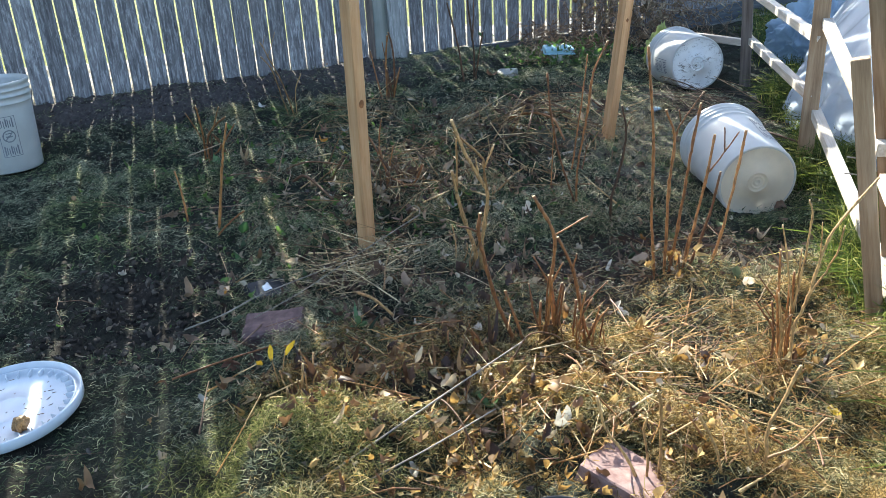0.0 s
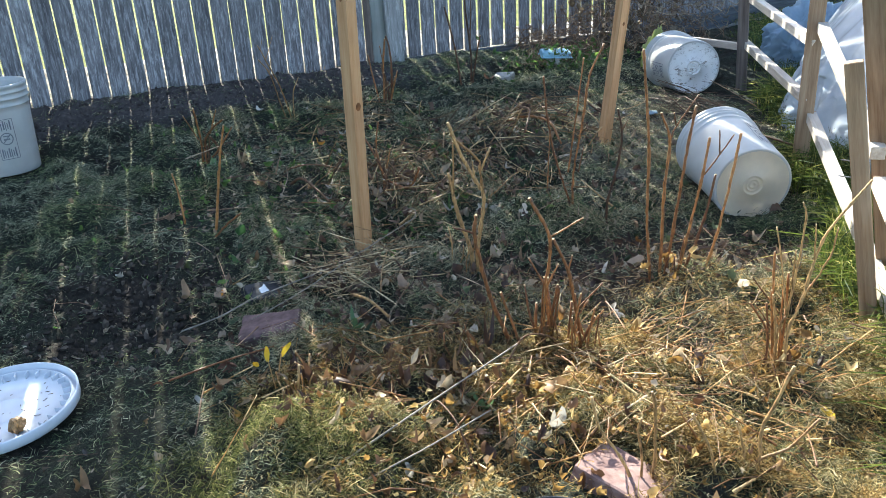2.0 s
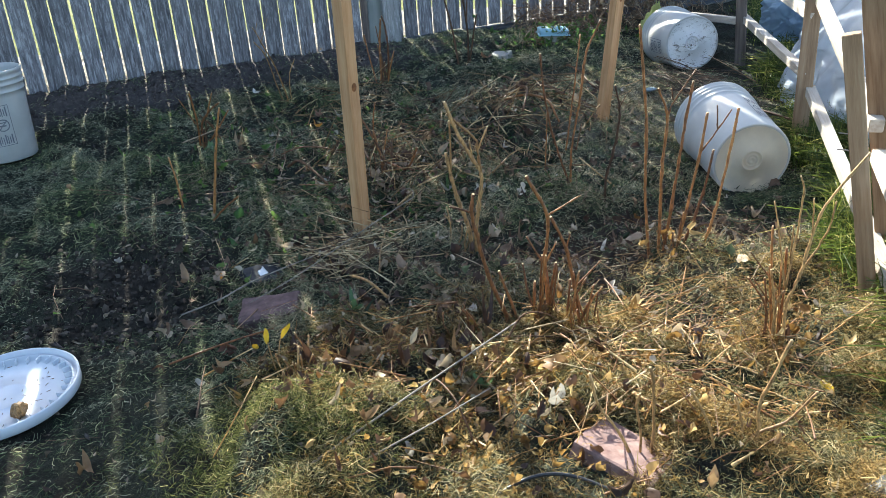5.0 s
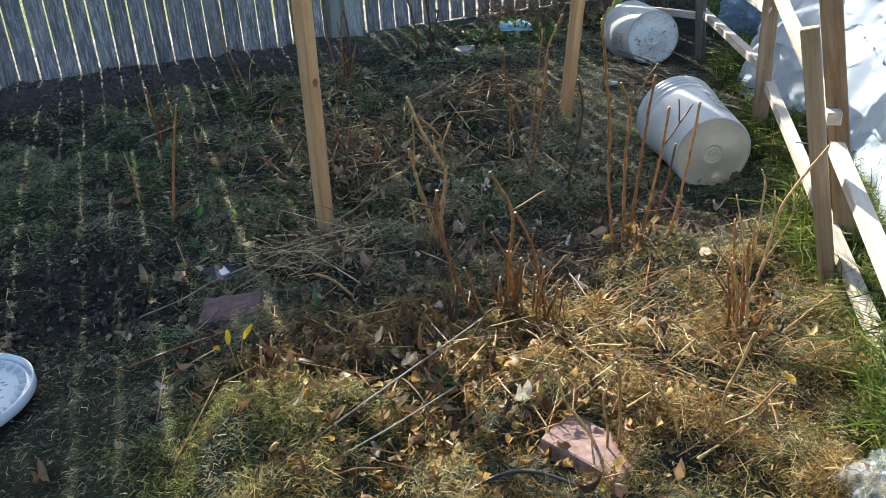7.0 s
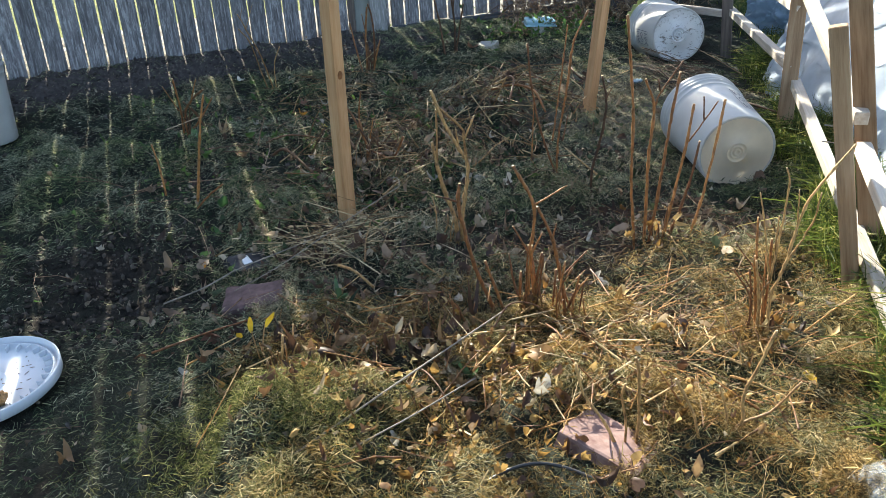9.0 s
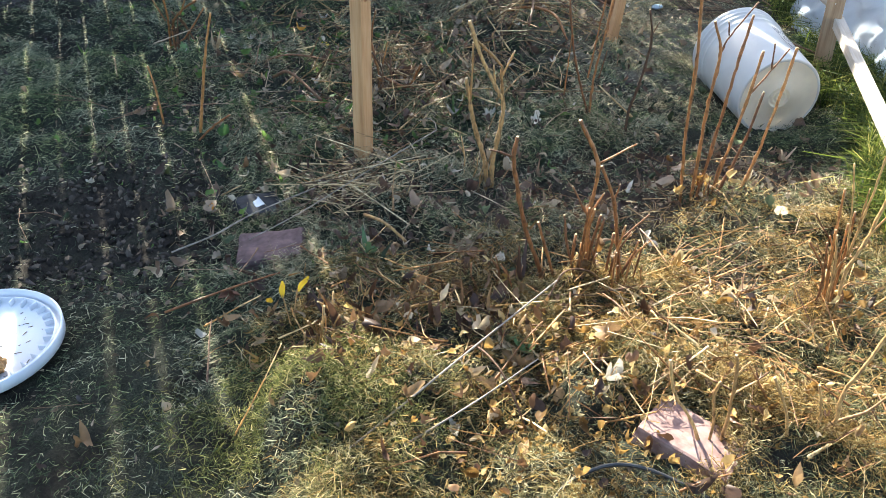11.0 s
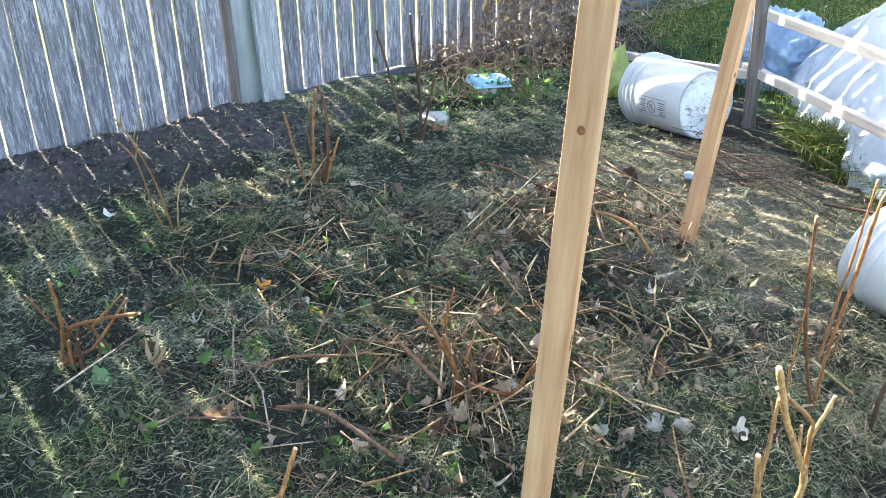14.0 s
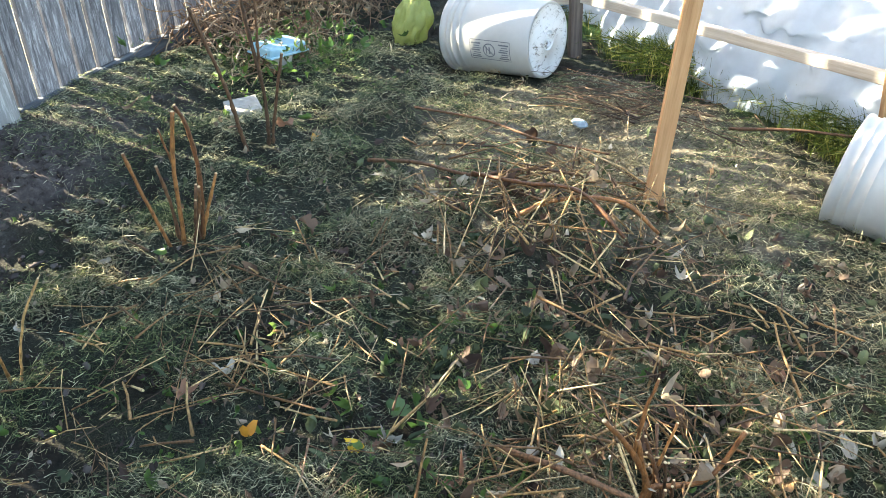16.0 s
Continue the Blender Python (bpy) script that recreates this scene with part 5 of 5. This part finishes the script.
sticks("twig_pile", RNG, 90, (0.62, 1.36), (0.22, 0.13), 0.13, 0.0022, M_STALK_PALE, "pale broken stalks over the sunny straw", "twigs", 0.04, bend=0.02)
sticks("twig_pile", RNG, 45, (1.18, 2.02), (0.15, 0.12), 0.14, 0.0021, M_TWIG, "thin brown stalks on bare soil", "twigs", 0.02, bend=0.03)
sticks("twig_pile", RNG, 130, (0.78, 1.93), (0.24, 0.12), 0.12, 0.0019, M_TWIG, "brown stalks between the tall cut plants", "twigs", 0.03, bend=0.04)
sticks("twig_pile", RNG, 50, (-0.25, 2.85), (0.28, 0.35), 0.18, 0.0024, M_TWIG_GREY, "dry stalks near the plank fence", "twigs", 0.05, bend=0.03)


def build_vines():
    """Dead vines hanging on the fence corner."""
    rng = np.random.default_rng(8)
    pieces = []
    for k in range(900):
        x = rng.uniform(1.45, 2.75)
        back = float(fence_y(x)) - 0.05
        y = back - (0.55 if x < 1.85 else 0.6) * rng.random() ** 1.3
        z = float(gz(x, y))
        h = z + rng.uniform(0.0, 0.75) * (0.2 + 0.8 * sstep(1.7, 2.15, x)) * (0.4 + 0.6 * sstep(0.5, 0.2, back - y))
        t, e = rng.uniform(0, 6.28), rng.uniform(-0.7, 1.2)
        s = rng.uniform(0.08, 0.32)
        p = [(x, y, h)]
        for q in (0.33, 0.66, 1.0):
            p.append((x + s * q * math.cos(t) * math.cos(e) + rng.normal(0, 0.02), min(back, y + s * q * 0.5 * math.sin(t) + rng.normal(0, 0.02)),
                      max(z, h + s * q * math.sin(e) - 0.10 * q * q + rng.normal(0, 0.015))))
        pieces.append(tube(p, rng.uniform(0.0012, 0.0036), 0.001, 10, 4, 0.1, 0.005, k, False))
    ob = part("dry_vines", to_mesh("dry_vines", *merge(pieces), True), M_TWIG_GREY)
    tagged(ob, "tangle of dead grey vines against the fence corner", "vines", kind="stuff")


build_vines()


# ---------------------------------------------------------------- grass, clippings, leaves
def bed_weight(x, y, rng):
    """How thick the clippings lie, 0 to 1."""
    d = 0.75 + 0.35 * np.sin(5.3 * x + 1.2 * np.sin(4 * y)) * np.sin(4.7 * y + 2 * np.sin(3 * x))
    d = d * (1 - 0.92 * np.exp(-(((x + 0.52) / 0.34) ** 2 + ((y - 2.22) / 0.36) ** 2) ** 2))
    d = d * (1 - 0.88 * sstep(0.72, 0.42, fence_y(x) - y) * sstep(0.95, 0.55, x))
    d = d * (1 - 0.80 * np.exp(-(((x - 1.52) / 0.52) ** 2 + ((y - 3.20) / 0.80) ** 2)))
    d = d * (1 - 0.75 * np.exp(-(((x - 1.22) / 0.24) ** 2 + ((y - 2.02) / 0.22) ** 2)))
    d = d * (1 - 0.55 * np.exp(-(((x - 0.80) / 0.42) ** 2 + ((y - 1.92) / 0.22) ** 2)))
    d = d * (1 - 0.55 * sstep(-0.2, -0.4, x) * sstep(2.0, 1.8, y))
    d = d * sstep(0.15, 0.0, x - 0.6 - 0.49 * y) * (0.25 + 0.75 * sstep(-0.55, 0.05, lumps(x, y, 0.115, 11)))
    return np.clip(d, 0.02, 1) * (1 - on_thing(x, y))


def strands(name, count, area, length, width, lift, curl, weight, material, label, category, seed, flat=0.35, z_add=0.0, stand=None):
    """Thin bent strips strewn over the ground: one piece of stuff."""
    rng = np.random.default_rng(seed)
    x, y = rng.uniform(area[0], area[1], count * 3), rng.uniform(area[2], area[3], count * 3)
    keep = rng.random(count * 3) < weight(x, y, rng)
    x, y = x[keep][:count], y[keep][:count]
    n = len(x)
    t = rng.uniform(0, 2 * np.pi, n)
    ln = length * rng.uniform(0.45, 1.3, n)
    w = width * rng.uniform(0.6, 1.3, n)
    z = gz(x, y) + z_add + lift * rng.random(n) ** 2
    dx, dy = np.cos(t), np.sin(t)
    bend = rng.normal(0, curl, n)
    if stand is None:
        rise = rng.normal(0, flat, n)
        pts = [np.stack([x - dx * ln / 2, y - dy * ln / 2, z - rise * ln * 0.4], -1),
               np.stack([x - dy * bend * ln, y + dx * bend * ln, z + np.abs(rng.normal(0, 0.12, n)) * ln], -1),
               np.stack([x + dx * ln / 2, y + dy * ln / 2, z + rise * ln * 0.4], -1)]
    else:
        lean = np.abs(rng.normal(0.62, stand, n))
        pts = [np.stack([x, y, z - 0.004], -1),
               np.stack([x + dx * ln * lean * 0.30, y + dy * ln * lean * 0.30, z + ln * 0.55], -1),
               np.stack([x + dx * ln * lean, y + dy * ln * lean, z + ln * (1.0 - 0.45 * lean)], -1)]
    for p in pts:
        p[:, 2] = np.maximum(p[:, 2], gz(p[:, 0], p[:, 1]) - 0.004)
    roll = rng.uniform(0, np.pi, n)
    side = np.stack([-dy * np.cos(roll), dx * np.cos(roll), np.abs(np.sin(roll)) + 0.15], -1) * 0.5
    side2 = side * w[:, None]
    v = np.stack([pts[0] - side2, pts[0] + side2, pts[1] - side2, pts[1] + side2, pts[2] - side2 * 0.35, pts[2] + side2 * 0.35], 1).reshape(-1, 3)
    i = np.arange(n)[:, None] * 6
    q = np.concatenate([i + np.array([[0, 1, 3, 2]]), i + np.array([[2, 3, 5, 4]])], 1).reshape(-1, 4)
    ob = part(name, quads_mesh(name, v, q), material)
    return tagged(ob, label, category, kind="stuff")


def sunny(x, y, rng):
    return bed_weight(x, y, rng) * (1 - 0.85 * np.exp(-(((x + 0.09) / 0.20) ** 2 + ((y - 1.29) / 0.18) ** 2))) * sstep(1.95, 1.6, y) * sstep(-0.20, 0.02, x + 0.06 * np.sin(9 * y) + 0.3 * (1.5 - y)) * (1 - 0.65 * np.exp(-(((x - 0.17) / 0.22) ** 2 + ((y - 1.52) / 0.15) ** 2) ** 2))


def lawn(x, y, rng):
    return sstep(-0.05, 0.12, x - 0.6 - 0.49 * y + 0.06 * np.sin(8 * y))


def clumped(x, y, rng):
    return bed_weight(x, y, rng) * sstep(-0.1, 0.5, lumps(x, y, 0.13, 5)) * (1 - 0.9 * sstep(-0.15, -0.35, x) * sstep(2.2, 1.9, y))


def tufted(x, y, rng):
    return bed_weight(x, y, rng) * sstep(-0.15, 0.35, lumps(x, y, 0.115, 11)) * sstep(1.5, 1.9, y) * (1 - 0.85 * sstep(-0.2, -0.4, x) * sstep(2.2, 1.9, y))


def dusty(x, y, rng):
    return np.exp(-(((x - 1.45) / 0.42) ** 2 + ((y - 3.15) / 0.70) ** 2)) * sstep(-0.35, 0.3, lumps(x, y, 0.09, 13)) * (1 - on_thing(x, y)) * sstep(0.1, 0.0, x - 0.6 - 0.49 * y)


def sunny_tufts(x, y, rng):
    return sunny(x, y, rng) * (0.32 + 0.68 * sstep(-0.1, 0.45, lumps(x, y, 0.12, 9)))


strands("grass_clippings", 290000, (-1.5, 2.1, 0.8, 4.9), 0.019, 0.0012, 0.011, 0.25, bed_weight, M_CLIP, "matted grey-green grass clippings over the bed", "mulch", 31, 0.5)
strands("grass_clippings", 110000, (-1.4, 2.0, 1.5, 4.7), 0.024, 0.0010, 0.026, 0.35, tufted, M_CLIP, "fluffy tufts of fine clippings over the bed", "mulch", 35, 1.1, 0.004)
strands("straw_mulch", 17000, (0.9, 2.1, 2.2, 4.0), 0.032, 0.0012, 0.022, 0.3, dusty, M_HAY, "pale fluffy hay over dusty soil by the buckets", "mulch", 36, 0.9)
strands("straw_mulch", 15000, (-0.5, 1.4, 0.75, 2.1), 0.036, 0.0013, 0.035, 0.30, sunny_tufts, M_STRAW, "golden dry straw over the sunny bed", "mulch", 32, 0.9)
strands("grass_clippings", 175000, (-0.5, 1.45, 0.75, 2.1), 0.018, 0.0010, 0.034, 0.35, sunny_tufts, M_DRY_CLIP, "dry fern-like clippings heaped over the sunny bed", "mulch", 39, 1.1, 0.002)


def on_mound(x, y, rng):
    return np.exp(-(((x + 0.09) / 0.19) ** 2 + ((y - 1.29) / 0.17) ** 2)) * sstep(-0.6, 0.2, lumps(x, y, 0.06, 15))


strands("grass_clippings", 26000, (-0.5, 0.35, 0.9, 1.65), 0.019, 0.0010, 0.035, 0.35, on_mound, M_MOSSY, "fluffy green-grey mound of clippings", "mulch", 37, 1.2, 0.004)
strands("straw_mulch", 38000, (-0.4, 1.5, 1.7, 4.1), 0.034, 0.0011, 0.030, 0.35, clumped, M_HAY, "pale dry grass over the matted clippings", "mulch", 38, 1.0, 0.004)
strands("lawn_grass", 62000, (0.95, 2.4, 0.75, 3.7), 0.125, 0.0028, 0.0, 0.2, lawn, M_GRASS, "long green lawn grass along the rail fence", "grass", 33, stand=0.35)
strands("lawn_grass", 28000, (1.9, 6.2, 3.2, 6.4), 0.065, 0.0032, 0.0, 0.2, lawn, M_GRASS, "green lawn behind the bucket", "grass", 34, stand=0.3)


def leaf_shape(rng, kind, n=18):
    """A dead leaf: outline by angle, cupped and twisted. Returns points and quads (fan of two rings)."""
    a = np.linspace(0, 2 * np.pi, n, endpoint=False)
    if kind == 0:
        r = 0.5 * np.abs(np.cos(a / 2)) ** 0.5 * 0 + 1 / np.sqrt((np.cos(a) / 1.0) ** 2 + (np.sin(a) / 0.45) ** 2)
    elif kind == 3:
        r = 1 / np.sqrt((np.cos(a) / 1.15) ** 2 + (np.sin(a) / 0.26) ** 2)
    elif kind == 1:
        r = 0.62 + 0.30 * np.cos(5 * a) + 0.08 * np.cos(10 * a)
    else:
        r = 1 / np.sqrt((np.cos(a) / 1.0) ** 2 + (np.sin(a) / 0.7) ** 2)
    if kind != 1:
        r = r * (1 + 0.22 * np.exp(-(np.minimum(a, 2 * np.pi - a) / 0.35) ** 2))
    r = r * (1 + rng.normal(0, 0.09, n)) * (1 - 0.35 * (rng.random(n) > 0.9))
    cup, fold, tw = rng.normal(0.5, 0.7), rng.normal(0.25, 0.9), rng.normal(0, 1.0)
    rings = []
    for f in (0.06, 0.55, 1.0):
        x, y = f * r * np.cos(a), f * r * np.sin(a)
        rings.append(np.stack([x, y, cup * (x * x + y * y) + fold * np.abs(y) + tw * x * y + 0.05 * f * np.sin(3 * a + cup * 9)], -1))
    v = np.concatenate(rings)
    k = np.arange(n)
    j = (k + 1) % n
    q = np.concatenate([np.stack([k, j, j + n, k + n], -1), np.stack([k + n, j + n, j + 2 * n, k + 2 * n], -1)])
    return v, q


def leaf_litter(name, count, centre, spread, size, material, label, seed, lift=0.02, points=18):
    rng = np.random.default_rng(seed)
    vs, qs, o = [], [], 0
    for i in range(count):
        v, q = leaf_shape(rng, rng.choice((0, 0, 0, 0, 2, 2, 3, 3)), points)
        s = size * (0.42 + 1.15 * rng.random() ** 2.2)
        x, y = rng.normal(centre[0], spread[0]), rng.normal(centre[1], spread[1])
        if x > 0.65 + 0.49 * y or y > fence_y(x) - 0.06 or y < 0.7 or on_thing(x, y):
            continue
        m = np.array(Euler((rng.normal(0, 0.75), rng.normal(0, 0.75), rng.uniform(0, 6.28))).to_matrix())
        v = (v * s) @ m.T
        v = v + np.array((x, y, float(gz(x, y)) + 0.006 - v[:, 2].min() * 0.4 + lift * rng.random()))
        vs.append(v)
        qs.append(q + o)
        o += len(v)
    ob = part(name, quads_mesh(name, np.concatenate(vs), np.concatenate(qs), True), material)
    tagged(ob, label, "leaves", kind="stuff")


leaf_litter("leaf_litter", 420, (0.20, 1.53), (0.20, 0.13), 0.0155, M_LEAF, "brown dead leaves between the cut plants", 41, 0.03)
leaf_litter("leaf_litter", 130, (1.20, 2.02), (0.16, 0.14), 0.017, M_LEAF_DULL, "brown dead leaves on bare soil by the bucket", 59)
leaf_litter("leaf_litter", 260, (0.75, 1.92), (0.26, 0.14), 0.0150, M_LEAF_DULL, "brown dead leaves between the tall cut plants", 71)
leaf_litter("leaf_litter", 300, (0.10, 2.12), (0.26, 0.20), 0.0155, M_LEAF_DULL, "dead leaves around the foot of the stake", 50)
leaf_litter("leaf_litter", 1300, (0.55, 2.95), (0.48, 0.50), 0.0135, M_LEAF_ROT, "dark wilted green leaves over the mulch", 54, 0.022, 12)
leaf_litter("leaf_litter", 24, (1.02, 1.85), (0.07, 0.05), 0.013, M_LEAF_TAN, "golden dry leaves at the foot of the tall stems", 55, 0.09)
leaf_litter("leaf_litter", 24, (0.55, 1.60), (0.06, 0.05), 0.012, M_LEAF_TAN, "golden dry leaves at the foot of the forked plant", 56, 0.07)
leaf_litter("leaf_litter", 24, (1.03, 1.37), (0.06, 0.05), 0.012, M_LEAF_TAN, "golden dry leaves at the foot of the bushy plant", 57, 0.08)
leaf_litter("leaf_litter", 260, (0.45, 2.75), (0.22, 0.20), 0.0145, M_LEAF_DULL, "dead leaves caught in the stalks", 51, 0.04)
leaf_litter("leaf_litter", 200, (1.02, 3.25), (0.20, 0.20), 0.015, M_LEAF_DULL, "dead leaves caught in the twig heap", 52, 0.04)
leaf_litter("leaf_litter", 300, (0.42, 2.55), (0.36, 0.40), 0.0145, M_LEAF_DULL, "dead leaves scattered over the mulch", 42)
leaf_litter("leaf_litter", 220, (0.60, 3.20), (0.50, 0.45), 0.016, M_LEAF_DULL, "dead leaves scattered below the fence", 43)
leaf_litter("leaf_litter", 220, (0.55, 1.15), (0.30, 0.20), 0.014, M_LEAF, "dead leaves in the sunny straw", 44, 0.04)
leaf_litter("leaf_litter", 520, (0.60, 1.28), (0.32, 0.22), 0.010, M_LEAF_TAN, "small golden leaf crumbs in the straw", 45, 0.045, 9)
leaf_litter("leaf_litter", 320, (0.30, 1.18), (0.17, 0.14), 0.0085, M_LEAF_TAN, "pale bleached leaf flakes in the sunny straw", 58, 0.03, 9)
leaf_litter("leaf_litter", 420, (0.15, 3.05), (0.42, 0.42), 0.013, M_WEED, "small green weed leaves in the mulch", 46, 0.02)
leaf_litter("leaf_litter", 3500, (0.45, 2.4), (0.75, 0.95), 0.0070, M_LEAF_GREY, "crumbled leaf bits over the whole bed", 47, 0.02, 8)
leaf_litter("leaf_litter", 3500, (0.0, 3.4), (0.8, 0.7), 0.0065, M_STONE_BITS, "small clods and chips on the soil bank", 48, 0.004, 8)
leaf_litter("leaf_litter", 380, (1.62, 4.50), (0.22, 0.16), 0.015, M_WEED, "green weeds at the foot of the fence", 53, 0.10)
leaf_litter("leaf_litter", 800, (2.20, 4.85), (0.20, 0.14), 0.020, M_LEAF_GREY, "dead leaves hanging in the vines", 49, 0.5)


def clods(name, count, area, size, weight, material, label, seed):
    """Crumbs of soil: small uneven lumps sunk in the ground."""
    rng = np.random.default_rng(seed)
    bm = bmesh.new()
    bmesh.ops.create_icosphere(bm, subdivisions=1, radius=1.0)
    base = np.array([v.co[:] for v in bm.verts])
    tri = np.array([[v.index for v in f.verts] for f in bm.faces])
    bm.free()
    x, y = rng.uniform(area[0], area[1], count * 4), rng.uniform(area[2], area[3], count * 4)
    keep = rng.random(count * 4) < weight(x, y)
    x, y = x[keep][:count], y[keep][:count]
    n = len(x)
    s = size * (0.3 + 1.3 * rng.random(n) ** 3)
    shape = base[None] * (1 + rng.normal(0, 0.22, (n, len(base), 1))) * rng.uniform(0.6, 1.2, (n, 1, 3))
    v = shape * s[:, None, None] + np.stack([x, y, gz(x, y) + s * 0.25], -1)[:, None]
    f = (np.arange(n)[:, None, None] * len(base) + tri[None]).reshape(-1, 3)
    ob = part(name, to_mesh(name, v.reshape(-1, 3), f), material)
    tagged(ob, label, "soil", kind="stuff")


clods("soil_clods", 3600, (-1.6, 1.0, 3.4, 5.0), 0.0062, lambda x, y: sstep(0.75, 0.35, fence_y(x) - y) * sstep(0.01, 0.05, fence_y(x) - y) * sstep(1.0, 0.6, x),
      M_STONE_BITS, "crumbly brown clods on the bank below the fence", 81)
clods("soil_clods", 2000, (-1.1, 0.1, 1.7, 2.8), 0.0075, lambda x, y: np.exp(-(((x + 0.52) / 0.36) ** 2 + ((y - 2.22) / 0.34) ** 2) ** 2) * (1 - on_thing(x, y)),
      M_CLOD_DARK, "dark crumbly clods of freshly dug soil", 82)


def build_leaf(x, y, size, kind, material, label, seed, tilt=0.4, lift=0.014):
    rng = np.random.default_rng(seed)
    v, q = leaf_shape(rng, kind)
    ob = part("fallen_leaf", quads_mesh("fallen_leaf", v * size, q, True), material,
              m=Matrix.Translation((x, y, float(gz(x, y)) + lift)) @ Euler((rng.normal(0, tilt), rng.normal(0, tilt), rng.uniform(0, 6.28))).to_matrix().to_4x4())
    tagged(ob, label, "leaf", "fallen leaves")


LEAF_KINDS = {
    "P": (M_LEAF_PALE, "pale grey curled dead leaf on the mulch", 0.020),
    "O": (M_LEAF_ORANGE, "small bright orange leaf on the mulch", 0.02),
    "R": (M_LEAF_RED, "russet dead leaf on the mulch", 0.024),
    "Y": (M_LEAF_GOLD, "small yellow leaf on the mulch", 0.022),
    "B": (M_LEAF, "tan brown curled dead leaf", 0.026),
    "G": (M_LEAF_GREEN, "dull green fallen leaf", 0.028),
}
for i, (x, y) in enumerate(((-0.278, 1.675), (-0.56, 2.38), (0.15, 1.22), (0.44, 1.23), (0.14, 1.43), (1.23, 1.53), (1.22, 1.41), (0.23, 3.54), (0.62, 2.50), (0.99, 2.90), (0.34, 3.98), (0.58, 3.08), (0.57, 3.02), (0.51, 2.55), (-0.07, 3.32), (0.25, 3.20), (0.28, 2.74), (0.11, 2.80), (0.65, 2.47), (0.74, 1.87), (0.26, 3.21))):
    build_leaf(x, y, LEAF_KINDS["P"][2] * (0.8 + 0.1 * (i % 5)), (0, 2, 0, 2, 1)[i % 5], LEAF_KINDS["P"][0], LEAF_KINDS["P"][1], 8000 + i)
for i, (x, y) in enumerate(((-0.24, 2.14), (1.07, 3.96), (0.12, 3.40))):
    build_leaf(x, y, LEAF_KINDS["O"][2] * (0.8 + 0.1 * (i % 5)), (0, 2, 0, 2, 1)[i % 5], LEAF_KINDS["O"][0], LEAF_KINDS["O"][1], 7900 + i)
for i, (x, y) in enumerate(((0.82, 1.64), (-0.21, 1.79), (0.45, 1.31), (1.05, 4.05), (0.14, 3.56), (0.71, 3.10), (0.78, 2.66), (0.20, 3.04), (-0.14, 2.96))):
    build_leaf(x, y, LEAF_KINDS["R"][2] * (0.8 + 0.1 * (i % 5)), (0, 2, 0, 2, 1)[i % 5], LEAF_KINDS["R"][0], LEAF_KINDS["R"][1], 8200 + i)
for i, (x, y) in enumerate(((1.00, 1.17), (0.20, 3.24))):
    build_leaf(x, y, LEAF_KINDS["Y"][2] * (0.8 + 0.1 * (i % 5)), (0, 2, 0, 2, 1)[i % 5], LEAF_KINDS["Y"][0], LEAF_KINDS["Y"][1], 8900 + i)
for i, (x, y) in enumerate(((-0.18, 1.45), (0.22, 2.05), (0.23, 3.21), (0.47, 2.60), (-0.20, 3.15), (-0.05, 3.01), (-0.13, 2.94), (0.71, 1.90), (0.28, 1.79), (0.58, 1.99), (-0.14, 2.36), (0.15, 2.50), (-0.07, 2.38))):
    build_leaf(x, y, LEAF_KINDS["B"][2] * (0.8 + 0.1 * (i % 5)), (0, 2, 0, 2, 1)[i % 5], LEAF_KINDS["B"][0], LEAF_KINDS["B"][1], 6600 + i)
for i, (x, y) in enumerate(((0.34, 1.39), (0.33, 3.23), (0.45, 2.79), (-0.31, 3.13), (0.11, 1.84))):
    build_leaf(x, y, LEAF_KINDS["G"][2] * (0.8 + 0.1 * (i % 5)), (0, 2, 0, 2, 1)[i % 5], LEAF_KINDS["G"][0], LEAF_KINDS["G"][1], 7100 + i)
